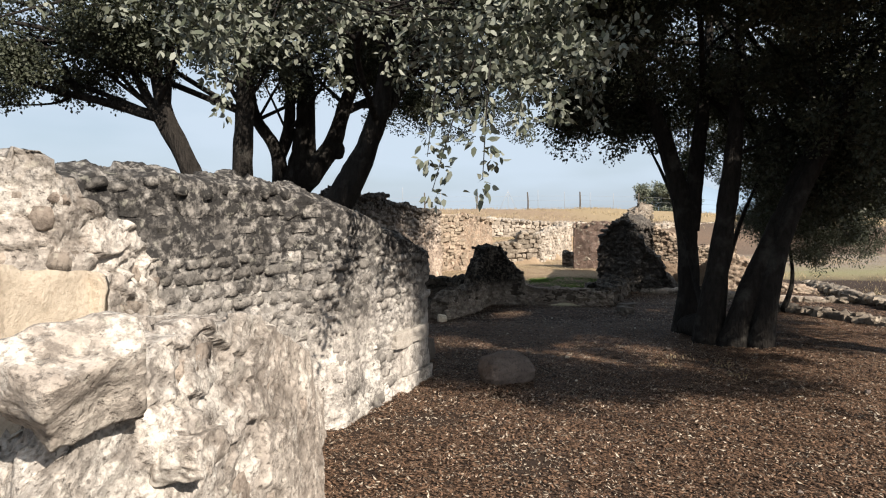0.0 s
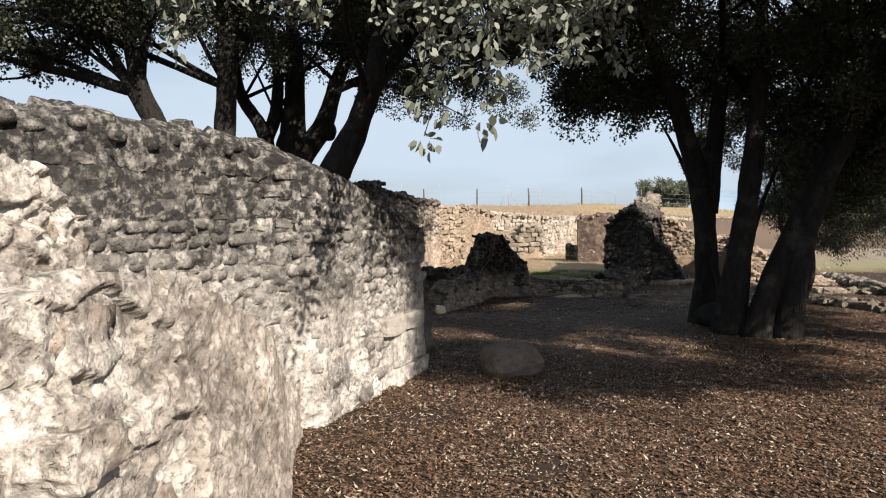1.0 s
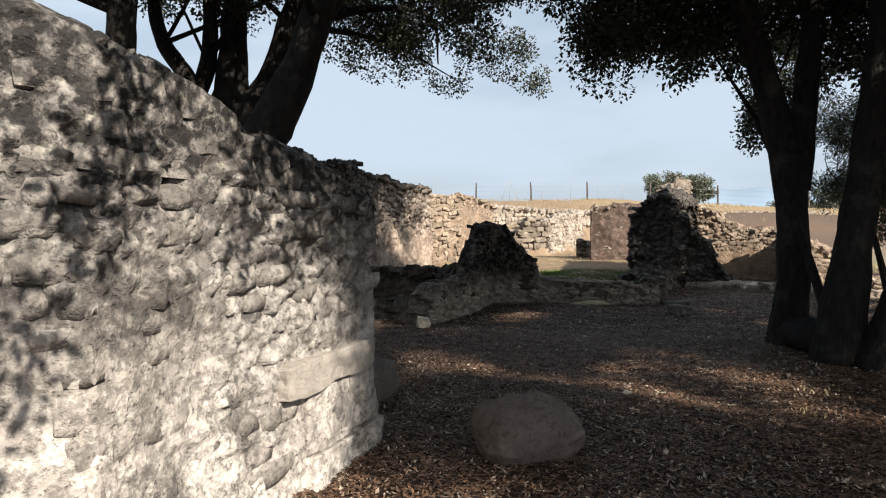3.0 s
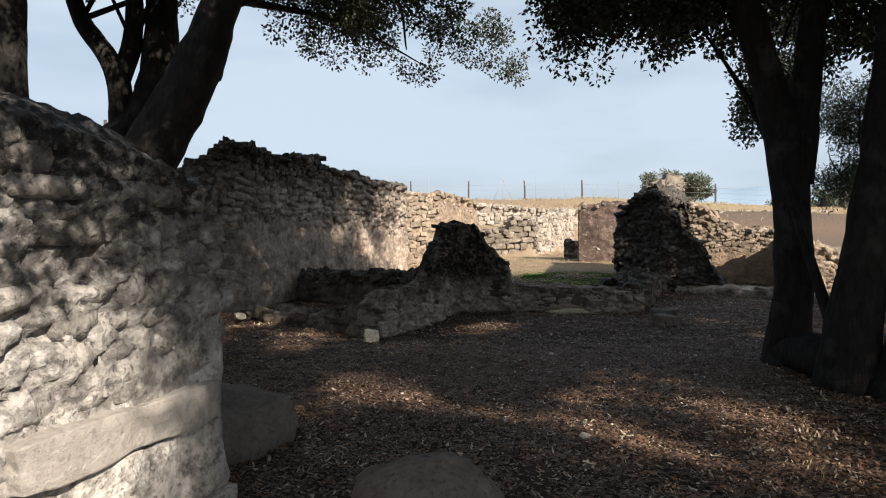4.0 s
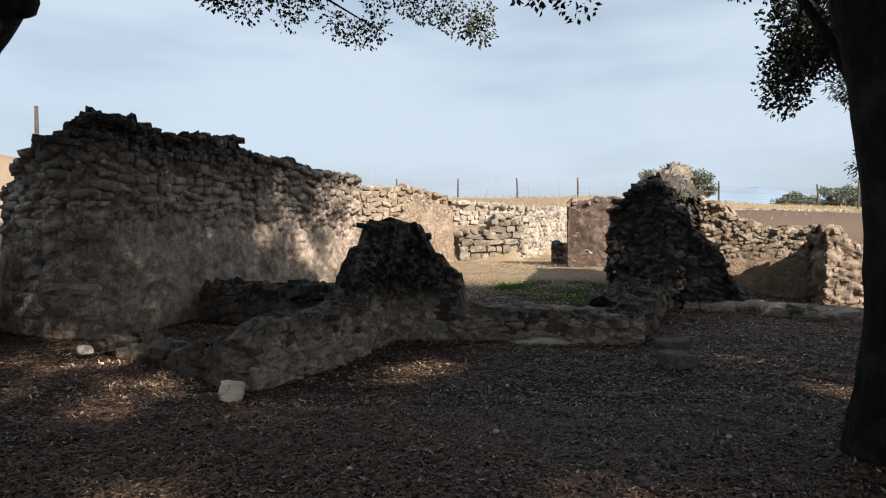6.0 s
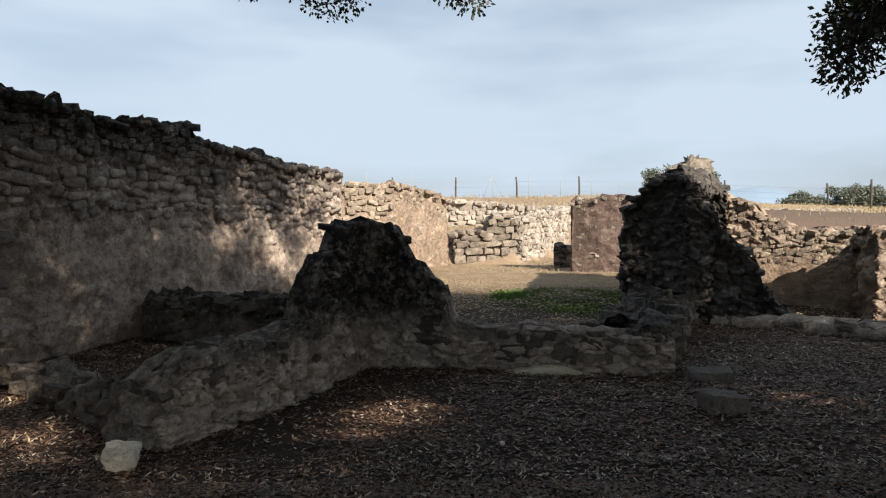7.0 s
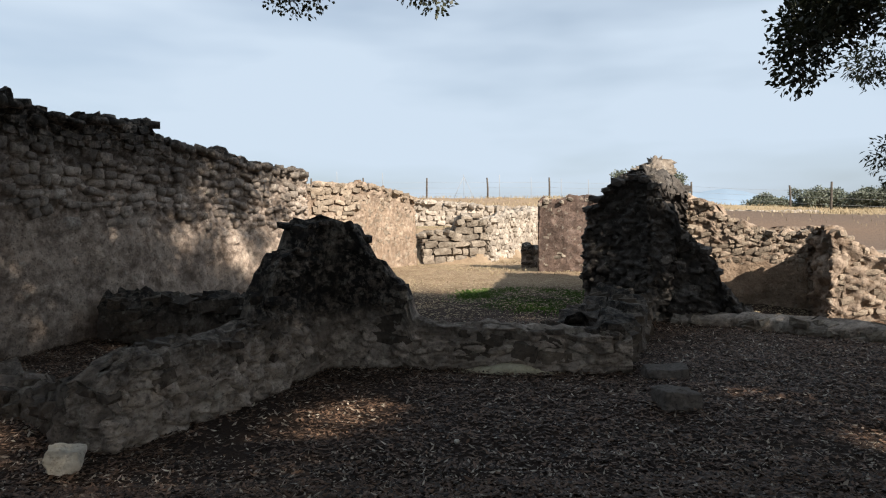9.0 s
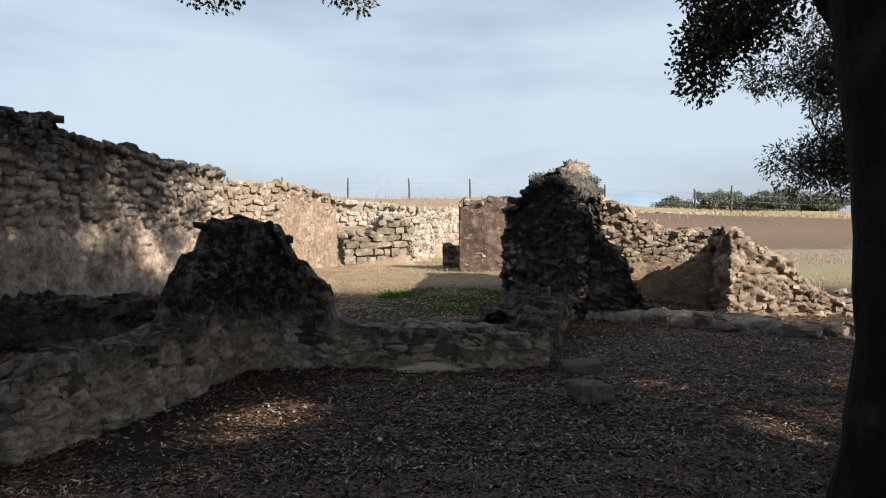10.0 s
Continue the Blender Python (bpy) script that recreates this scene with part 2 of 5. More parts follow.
def leaf_material(name, a, c_, trans=0.25, rough=0.5):
    m, nt, b = nodes_of(name, rough)
    b.inputs["Specular IOR Level"].default_value = 0.25
    geo = nt.nodes.new("ShaderNodeNewGeometry")
    c = blend(nt, geo.outputs["Random Per Island"], a, c_)
    nt.links.new(c, b.inputs["Base Color"])
    if trans:
        out = nt.nodes["Material Output"]
        tr = nt.nodes.new("ShaderNodeBsdfTranslucent")
        nt.links.new(blend(nt, 0.5, c, (0.10, 0.13, 0.03)), tr.inputs[0])
        mx = nt.nodes.new("ShaderNodeMixShader")
        mx.inputs[0].default_value = trans
        nt.links.new(b.outputs[0], mx.inputs[1])
        nt.links.new(tr.outputs[0], mx.inputs[2])
        nt.links.new(mx.outputs[0], out.inputs["Surface"])
    return m


# one leaf, two tones: shade put into the first colour, sun into the second
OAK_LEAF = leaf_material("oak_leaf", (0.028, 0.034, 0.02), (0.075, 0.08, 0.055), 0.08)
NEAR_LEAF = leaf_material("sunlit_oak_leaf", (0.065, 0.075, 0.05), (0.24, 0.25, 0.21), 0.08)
OLIVE_LEAF = leaf_material("oleaster_leaf", (0.05, 0.06, 0.04), (0.11, 0.12, 0.085), 0.12)
# haze over the far growth is put into this paler green
FAR_LEAF = leaf_material("far_leaf", (0.10, 0.115, 0.085), (0.165, 0.18, 0.135), 0.0)
DEAD_LEAF = leaf_material("dead_leaf", (0.013, 0.008, 0.0055), (0.215, 0.132, 0.086), 0.0, 0.55)
PALE_LEAF = leaf_material("pale_dead_leaf", (0.22, 0.175, 0.13), (0.52, 0.45, 0.36), 0.0, 0.5)
STRAW = leaf_material("dry_grass", (0.26, 0.20, 0.115), (0.42, 0.345, 0.22), 0.0, 0.7)
GRASS = leaf_material("green_grass", (0.045, 0.11, 0.016), (0.10, 0.19, 0.035), 0.1, 0.6)


def bark_material():
    m, nt, b = nodes_of("oak_bark", 0.95)
    co = coords(nt, (1, 1, 0.28))
    v = nt.nodes.new("ShaderNodeTexVoronoi")
    v.inputs["Scale"].default_value = 28
    nt.links.new(co, v.inputs[0])
    n = noisy(nt, co, 14, 8, 0.7)
    c = blend(nt, n, (0.014, 0.012, 0.0105), (0.034, 0.029, 0.025))
    c = blend(nt, noisy(nt, coords(nt), 3, 5, 0.6, 0.55, 0.75), c, (0.07, 0.066, 0.058))
    nt.links.new(c, b.inputs["Base Color"])
    bumped(nt, b, calc(nt, "ADD", v.outputs["Distance"], n), 1.0, 0.03)
    return m


BARK = bark_material()


def plain_rock(name, a, c_, d):
    m, nt, b = nodes_of(name, 0.9)
    co = coords(nt)
    c = blend(nt, noisy(nt, co, 5, 8, 0.7), a, c_)
    c = blend(nt, noisy(nt, co, 30, 6, 0.75, 0.5, 0.7), c, d)
    nt.links.new(c, b.inputs["Base Color"])
    bumped(nt, b, noisy(nt, co, 25, 8, 0.75, 0.3, 0.7), 0.7, 0.02)
    return m


BOULDER = plain_rock("boulder_rock", (0.135, 0.108, 0.094), (0.215, 0.175, 0.153), (0.07, 0.057, 0.05))
BLOCKROCK = plain_rock("block_rock", (0.14, 0.122, 0.106), (0.2, 0.175, 0.152), (0.07, 0.06, 0.053))
WHITEROCK = plain_rock("white_rock", (0.62, 0.55, 0.44), (0.75, 0.70, 0.60), (0.35, 0.29, 0.22))
POSTWOOD = plain_rock("weathered_post", (0.07, 0.06, 0.052), (0.13, 0.112, 0.095), (0.05, 0.04, 0.035))
WIRE = plain_rock("galvanised_wire", (0.30, 0.31, 0.32), (0.36, 0.37, 0.38), (0.22, 0.22, 0.22))
PLASTER = plain_rock("smooth_ochre_plaster", (0.56, 0.48, 0.38), (0.49, 0.41, 0.32), (0.38, 0.31, 0.235))
DRESSED = plain_rock("dressed_limestone", (0.47, 0.43, 0.38), (0.38, 0.345, 0.305), (0.27, 0.24, 0.21))
# the sun on this plaster is put into its pale yellow
PATCH_LIME = plain_rock("sunlit_lime_patch", (0.72, 0.66, 0.48), (0.62, 0.55, 0.38), (0.42, 0.36, 0.25))
# distance haze is put into the hills' flat blue
HILL = plain_rock("haze_blue_hill", (0.19, 0.26, 0.34), (0.21, 0.28, 0.36), (0.2, 0.27, 0.35))


# ---- shapes ----
def lattice(p, seed):
    i = np.floor(p).astype(np.int64)
    f = p - i
    f = f * f * (3 - 2 * f)
    out = np.zeros(len(p))
    for dx in (0, 1):
        for dy in (0, 1):
            for dz in (0, 1):
                n = (i[:, 0] + dx) * 374761393 + (i[:, 1] + dy) * 668265263 + (i[:, 2] + dz) * 2147483647 + seed * 1274126177
                n = (n ^ (n >> 13)) * 1274126177
                n = (n ^ (n >> 16)) & 0xFFFFFF
                w = (f[:, 0] if dx else 1 - f[:, 0]) * (f[:, 1] if dy else 1 - f[:, 1]) * (f[:, 2] if dz else 1 - f[:, 2])
                out += w * n / 0xFFFFFF
    return out * 2 - 1


def fractal(p, scale, seed=0, octaves=4, gain=0.5):
    p = np.asarray(p, float)
    out, amp = np.zeros(len(p)), 1.0
    for k in range(octaves):
        out += amp * lattice(p * scale + 17.3 * k, seed + k)
        scale, amp = scale * 2.03, amp * gain
    return out


def cells(p, size, seed):
    """Distance to the nearest and to the second nearest of jittered cell centres, a random number of the nearest and the way from its centre."""
    q = np.asarray(p, float) / size
    i = np.floor(q).astype(np.int64)
    best, second, tone, off = np.full(len(q), 9.0), np.full(len(q), 9.0), np.zeros(len(q)), np.zeros((len(q), 3))
    for dx in (-1, 0, 1):
        for dy in (-1, 0, 1):
            for dz in (-1, 0, 1):
                c = i + (dx, dy, dz)
                h = []
                for k in range(4):
                    n = c[:, 0] * 374761393 + c[:, 1] * 668265263 + c[:, 2] * 1440662683 + (seed * 7 + k) * 1274126177
                    n = (n ^ (n >> 13)) * 1274126177
                    h.append(((n ^ (n >> 16)) & 0xFFFFFF) / 0xFFFFFF)
                v = q - c - np.stack(h[:3], 1) * 0.9
                d = np.sqrt((v ** 2).sum(1))
                near = d < best
                off = np.where(near[:, None], v, off)
                second = np.where(near, best, np.minimum(second, d))
                tone = np.where(near, h[3], tone)
                best = np.minimum(best, d)
    return best, second, tone, off


def mesh_of(name, verts, faces, material, smooth=True):
    me = bpy.data.meshes.new(name)
    verts = np.asarray(verts, np.float32)
    if isinstance(faces, np.ndarray):
        n, k = faces.shape
        me.vertices.add(len(verts))
        me.vertices.foreach_set("co", verts.ravel())
        me.loops.add(n * k)
        me.loops.foreach_set("vertex_index", faces.astype(np.int32).ravel())
        me.polygons.add(n)
        me.polygons.foreach_set("loop_start", np.arange(0, n * k, k, dtype=np.int32))
        me.update(calc_edges=True)
    else:
        me.from_pydata(verts.tolist(), [], [tuple(f) for f in faces])
    me.materials.append(material)
    if smooth:
        me.polygons.foreach_set("use_smooth", [True] * len(me.polygons))
    me.update()
    return me


def thing(name, label, category, at=(0, 0, 0), group="", kind=""):
    ob = new(name)
    ob.location = at
    ob.empty_display_size = 0.1
    return tagged(ob, label, category, group, kind)


def child(name, me, parent, label=""):
    ob = new(name, me)
    ob.parent = parent
    ob.matrix_parent_inverse = Matrix.Translation(-parent.location) if parent.parent is None else Matrix.Identity(4)
    return tagged(ob, label)


class Wall:
    """A ruined wall: the visible face runs along pts, and the body lies to the left of that way."""

    def __init__(self, pts, thick, tops, base=-0.15, seed=1):
        self.pts, self.thick, self.tops, self.base, self.seed = np.array(pts, float), thick, np.array(tops, float), base, seed
        step = np.hypot(*np.diff(self.pts, axis=0).T)
        self.run = np.r_[0, np.cumsum(step)]
        self.length = self.run[-1]

    def top(self, s):
        return np.interp(s, self.tops[:, 0], self.tops[:, 1])

    def face(self, s):
        s = np.asarray(s, float)
        e = 0.15
        def on(q):
            q = np.clip(q, 0, self.length)
            return np.stack([np.interp(q, self.run, self.pts[:, 0]), np.interp(q, self.run, self.pts[:, 1])], -1)
        d = on(s + e) - on(s - e)
        d /= np.linalg.norm(d, axis=-1)[..., None]
        return on(s), np.stack([d[..., 1], -d[..., 0]], -1)      # the place and the outward way

    def bulge(self, q, rough, lean):
        d = fractal(q, 1.1, self.seed + 5, 3) * rough * 1.3 + fractal(q, 5.0, self.seed + 9, 4, 0.6) * rough * 0.6
        return d - lean * (q[:, 2] - self.base)

    def body(self, cell=0.08, rough=0.05, stone=0.22, relief=0.035, jag=0.06, lean=0.04, crown=0.06, wear=None, facet=0.8, gap=9.0, chips=1.0):
        """One closed skin: columns round the plan, then rings that close the crown."""
        self.rough, self.lean = rough, lean
        n, nb = max(int(self.length / cell), 4), max(int(self.length / max(cell, 0.09)), 4)
        m = max(int(self.thick / max(cell, 0.04)), 3)
        s_f, s_b = np.linspace(0, self.length, n), np.linspace(self.length, 0, nb)
        e = np.linspace(0, 1, m + 2)[1:-1]
        s = np.r_[s_f, np.full(m, self.length), s_b, np.zeros(m)]
        off = np.r_[np.zeros(n), e, np.ones(nb), 1 - e]
        place, out = self.face(s)
        along = np.stack([-out[:, 1], out[:, 0]], -1)
        way = np.where((off == 0)[:, None], out, np.where((off == 1)[:, None], -out, np.where((s > self.length / 2)[:, None], along, -along)))
        xy = place - out * (off * self.thick)[:, None]
        mid = place - out * (self.thick * 0.5)
        top = self.top(s)
        N = len(s)
        M, K = max(int((top.max() - self.base) / cell), 4), max(int(self.thick / 2 / cell), 3)
        j = np.arange(M + K + 1)
        up, in_ = np.minimum(j / M, 1.0), np.maximum(j - M, 0) / K
        p = xy[None] + (mid - xy)[None] * (in_ * 0.985)[:, None, None]
        flat = np.concatenate([p.reshape(-1, 2), np.zeros((p.shape[0] * N, 1))], 1)
        jags = fractal(flat + (0, 0, self.seed), 2.7, self.seed, 3) * jag + jag * 0.8 * (np.floor(cells(flat, 0.26, self.seed)[2] * 4) - 1.5)
        jags = jags.reshape(-1, N)
        z = self.base + (top[None] + crown * np.sin(in_ * math.pi / 2)[:, None] - self.base) * up[:, None] + jags * (up ** 7)[:, None]
        q = np.concatenate([p, z[..., None]], 2).reshape(-1, 3)
        disp = self.bulge(q, rough, lean) + fractal(q, 19.0, self.seed + 3, 3, 0.6) * rough * 0.16
        if relief:
            w = q * (1, 1, 1.45) + np.stack([fractal(q, 3.5, self.seed + 31, 3), fractal(q, 3.5, self.seed + 37, 3), fractal(q, 3.5, self.seed + 41, 3)], 1) * 0.05
            a, b2, tone, off = cells(w, stone, self.seed + 2)
            c1, c2, chip, off2 = cells(w * (1, 1, 1.2), stone * 0.4, self.seed + 4)
            edge = np.clip((b2 - a) * gap, 0, 1) ** 0.7
            tilt = lambda v, r: v[:, 0] * np.sin(r * 911.3) + v[:, 1] * np.sin(r * 577.1 + 2) + v[:, 2] * np.sin(r * 733.7 + 4)
            hew = facet * relief * (1.1 * tilt(off, tone) * edge + chips * (0.35 * tilt(off2, chip) - 0.22 * (1 - np.clip((c2 - c1) * 7, 0, 1))))
            k = hew + relief * (edge * (0.25 + 1.0 * tone) - 0.6) - relief * 0.55 * np.abs(fractal(q * (1, 1, 1.6), 7.0, self.seed + 51, 4, 0.6))
            bare = np.ones(len(q)) if wear is None else wear(q)
            disp = disp + k * bare
            self.cell = np.c_[tone, edge * bare, (1 - edge) * bare, np.ones(len(q))]
        else:
            self.cell = np.tile((0.5, 0.0, 0.0, 1.0), (len(q), 1))
        inn = np.repeat(in_, N)
        V = q.copy()
        V[:, :2] += np.tile(way, (len(j), 1)) * (disp * (1 - 0.8 * inn))[:, None]
        V[:, 2] += disp * 0.9 * inn
        r, c = np.meshgrid(np.arange(M + K), np.arange(N), indexing="ij")
        c2 = (c + 1) % N
        F = np.stack([r * N + c, r * N + c2, (r + 1) * N + c2, (r + 1) * N + c], -1).reshape(-1, 4)
        return V, F


def ruin(name, wall, material, label, category="ruined wall", **how):
    t = thing(name, label, category)
    t["kind"] = "structure" if name.startswith("wall") else ""
    V, F = wall.body(**how)
    me = mesh_of(name, V, F, material)
    me.attributes.new("cell", "FLOAT_COLOR", "POINT").data.foreach_set("color", wall.cell.ravel())
    core = child("masonry", me, t)
    return t, core


# ---- ground ----
def ground_height(x, y):
    x, y = np.asarray(x, float), np.asarray(y, float)
    ramp = lambda v, a, c: np.clip((v - a) / (c - a), 0, 1)
    z = 0.5 * ramp(y, 2.5, 0) + 0.30 * ramp(y, 18, 26)
    z = z + (1.75 * ramp(y, 36, 40) + 1.35 * ramp(y, 42, 58)) * (1 - 0.33 * ramp(x, 14, 34))
    z = np.maximum(z, 1.35 * ramp(y, 29.0, 29.6) * ramp(4.35 + (y - 29) * 0.427 - x, 0.25, 0.6) * (y < 40) * (x > -6))
    side = 3.9 * ramp(-x, 5.5, 12) * ramp(y, 12, 24)
    bank = 1.35 * ramp(-x - 0.5 * (y - 12), 2.2, 3.0) * ramp(y, 9.2, 10.4) * ramp(-y, -17.5, -16.5)
    behind = 1.5 * ramp(-x, 2.4, 3.2) * ramp(-y, -10, -9)
    return np.maximum(np.maximum(z, side), np.maximum(bank, behind))


def build_ground():
    def axis(near, far, step):
        inner = np.arange(near[0], near[1] + 1e-6, step)
        grow = np.cumsum(step * 1.18 ** np.arange(1, 46))
        lo, hi = near[0] - grow[near[0] - grow > far[0]], near[1] + grow[near[1] + grow < far[1]]
        return np.r_[far[0], lo[::-1], inner, hi, far[1]]
    xs, ys = axis((-5, 12), (-2500, 2500), 0.11), axis((1, 22), (-1500, 3500), 0.11)
    X, Y = np.meshgrid(xs, ys)
    x, y = X.ravel(), Y.ravel()
    z = ground_height(x, y)
    p = np.c_[x, y, np.zeros(len(x))]
    z = z + fractal(p, 0.45, 3, 3) * 0.045 + fractal(p, 5.0, 7, 3) * 0.012
    nx = len(xs)
    a = np.arange(len(x)).reshape(len(ys), nx)
    F = np.stack([a[:-1, :-1], a[:-1, 1:], a[1:, 1:], a[1:, :-1]], -1).reshape(-1, 4)
    return np.c_[x, y, z], F


# ---- loose pieces ----
def rock_verts(seed, round_=0.55, jitter=0.16):
    """A worn block: a cube cut once on each side, pulled towards a ball and knocked about; 26 corners, 24 sides."""
    rnd = np.random.RandomState(seed)
    g = [(x, y, z) for x in (-1, 0, 1) for y in (-1, 0, 1) for z in (-1, 0, 1) if (x, y, z) != (0, 0, 0)]
    at = {p: i for i, p in enumerate(g)}
    quads = []
    for ax in range(3):
        o = [a for a in range(3) if a != ax]
        for side in (-1, 1):
            for u in (-1, 0):
                for v in (-1, 0):
                    q = []
                    for du, dv in ((0, 0), (1, 0), (1, 1), (0, 1)):
                        p = [0, 0, 0]
                        p[ax], p[o[0]], p[o[1]] = side, u + du, v + dv
                        q.append(at[tuple(p)])
                    flip = (side > 0) == (ax == 1)
                    quads.append(q[::-1] if flip else q)
    V = np.array(g, float)
    ball = V / np.linalg.norm(V, axis=1)[:, None] * 1.15
    V = V * (1 - round_) + ball * round_ + rnd.normal(0, jitter, V.shape)
    return V * 0.5, quads


def rock_mesh(name, seed, material, size=(1, 1, 1), round_=0.55, jitter=0.16, levels=0, crag=0.0):
    V, Q = rock_verts(seed, round_, jitter)
    me = mesh_of(name, V * size, Q, material, smooth=levels > 0)
    if levels:
        bm = bmesh.new()
        bm.from_mesh(me)
        bmesh.ops.subdivide_edges(bm, edges=bm.edges, cuts=levels, use_grid_fill=True, smooth=0.35 if round_ > 0.3 else 0.12)
        for v in bm.verts:
            d = noise.fractal(v.co * 3.0 + Vector((seed, 0, 0)), 1.0, 2.0, 4) * 0.03 + noise.fractal(v.co * 9.0, 1.0, 2.0, 3) * 0.012
            if crag:
                d += crag * (0.5 - 1.6 * abs(noise.noise(v.co * 4.5 + Vector((0, seed, 0))))) + crag * 0.5 * (0.3 - abs(noise.noise(v.co * 13.0))) + crag * 0.25 * noise.noise(v.co * 34.0)
            v.co += v.co.normalized() * d
        bm.to_mesh(me)
        bm.free()
        me.polygons.foreach_set("use_smooth", [True] * len(me.polygons))
    return me


STONE_SETS = {}


def stone_set(material):
    if material.name not in STONE_SETS:
        soft = material in (LIME_STONE, FRESH_STONE, ROSE_STONE)
        STONE_SETS[material.name] = [rock_mesh("stone", 50 + k, material, round_=(0.22 if soft else 0.2) + 0.045 * k, jitter=0.085 if soft else 0.09) for k in range(9)]
        if soft:
            for me in STONE_SETS[material.name]:
                me.polygons.foreach_set("use_smooth", [True] * len(me.polygons))
    return STONE_SETS[material.name]


def stone_places(wall, s0, s1, z0, z1, size, rnd, chance=1.0, proud=0.03, keep=None, tall=0.62, wild=0.26):
    """Rough courses of stones on the visible face: matrices, from the foot up."""
    out, z = [], z0
    while z < z1:
        h = size * tall * rnd.uniform(0.75, 1.3)
        s = s0 + rnd.uniform(0, size)
        while s < s1:
            w = size * rnd.choice((0.5, 0.7, 0.85, 1.0, 1.25, 1.7)) * rnd.uniform(0.85, 1.15)
            sm, zm = s + w / 2, z + h / 2 + rnd.uniform(-0.15, 0.15) * wild
            s += w * 1.05 + 0.01
            if sm > s1 or zm + h * 0.3 > float(wall.top(sm)) or rnd.random() > chance:
                continue
            if keep is not None and rnd.random() > keep(sm, zm):
                continue
            place, way = wall.face(np.array([sm]))
            q = np.array([[place[0, 0], place[0, 1], zm]])
            d = float(wall.bulge(q, wall.rough, wall.lean)[0])
            deep = size * rnd.uniform(0.55, 0.8)
            c = place[0] + way[0] * (d + proud * rnd.uniform(0.1, 1.5) - deep / 2)
            turn = math.atan2(way[0, 1], way[0, 0]) + math.pi / 2
            out.append(Matrix.LocRotScale((c[0], c[1], zm), Euler((rnd.uniform(-wild, wild), rnd.uniform(-wild, wild) * 1.2, turn + rnd.uniform(-wild, wild))), (w * 1.02, deep, h * rnd.uniform(0.7, 1.12))))
        z += h * 0.98 + 0.008
    return out


def crown_places(wall, size, rnd, chance=0.8):
    """Loose stones along the crown."""
    out, s = [], 0.05
    while s < wall.length - 0.05:
        w = size * rnd.uniform(0.6, 1.3)
        for off in np.arange(0.08, wall.thick, size * 0.9):
            if rnd.random() < chance:
                place, way = wall.face(np.array([s]))
                c = place[0] - way[0] * (off + rnd.uniform(-0.05, 0.05))
                out.append(Matrix.LocRotScale((c[0], c[1], float(wall.top(s)) + rnd.uniform(-0.09, 0.01)), Euler((rnd.uniform(-0.3, 0.3), rnd.uniform(-0.3, 0.3), rnd.uniform(0, 6.3))), (w, size * rnd.uniform(0.6, 1.1), size * rnd.uniform(0.4, 0.7))))
        s += w
    return out


def lay(places, material, parent, rnd, singly=300, name="stone"):
    """The first pieces as objects that share their meshes, the rest joined into one."""
    meshes = stone_set(material)
    for m in places[:singly]:
        ob = new(name, rnd.choice(meshes))
        ob.parent = parent
        ob.matrix_basis = Matrix.Translation(-parent.location) @ m
    rest = places[singly:]
    if rest:
        V, F = [], []
        for m in rest:
            v, q = rock_verts(rnd.randrange(400), 0.38, 0.09)
            a = np.array(m)
            F += [[i + 26 * len(V) for i in f] for f in q]
            V.append(v @ a[:3, :3].T + a[:3, 3])
        ob = child("rubble", mesh_of("rubble", np.concatenate(V), F, material, smooth=False), parent)
        tagged(ob, kind="stuff")


# ---- trees ----
def tube(points, radii, sides=12, seed=0, knobs=0.1, step=0.12):
    """A bark-skinned limb along points, smooth from point to point."""
    P, R = np.array(points, float), np.array(radii, float)
    d = np.r_[0, np.cumsum(np.linalg.norm(np.diff(P, axis=0), axis=1))]
    t = np.linspace(0, d[-1], max(int(d[-1] / step), 3))
    # a cubic through the points, coordinate by coordinate
    tang = np.gradient(P, d, axis=0)
    k = np.clip(np.searchsorted(d, t, side="right") - 1, 0, len(d) - 2)
    h = (d[k + 1] - d[k])[:, None]
    u = ((t - d[k])[:, None]) / h
    C = (2 * u**3 - 3 * u**2 + 1) * P[k] + (u**3 - 2 * u**2 + u) * h * tang[k] + (-2 * u**3 + 3 * u**2) * P[k + 1] + (u**3 - u**2) * h * tang[k + 1]
    r = np.interp(t, d, R)
    T = np.gradient(C, axis=0)
    T /= np.linalg.norm(T, axis=1)[:, None]
    A = np.cross(T, (0.31, 0.95, 0.05))
    A /= np.linalg.norm(A, axis=1)[:, None]
    B = np.cross(T, A)
    ang = np.linspace(0, 2 * math.pi, sides, endpoint=False)
    ring = A[:, None] * np.cos(ang)[None, :, None] + B[:, None] * np.sin(ang)[None, :, None]
    base = C[:, None] + ring * r[:, None, None]
    q = base.reshape(-1, 3)
    f = 1 + knobs * fractal(q, 2.5, seed, 2) + knobs * 0.6 * fractal(q * (1, 1, 0.3), 14.0, seed + 4, 2)
    V = (C[:, None] + ring * (r[:, None] * f.reshape(len(t), sides))[..., None]).reshape(-1, 3)
    n = len(t)
    F = [(i * sides + j, i * sides + (j + 1) % sides, (i + 1) * sides + (j + 1) % sides, (i + 1) * sides + j) for i in range(n - 1) for j in range(sides)]
    F += [tuple(range(sides))[::-1], tuple(range((n - 1) * sides, n * sides))]
    return V, F


def join(pieces):
    V, F, n = [], [], 0
    for v, f in pieces:
        V.append(v)
        F += [tuple(i + n for i in q) for q in f]
        n += len(v)
    return np.concatenate(V), F


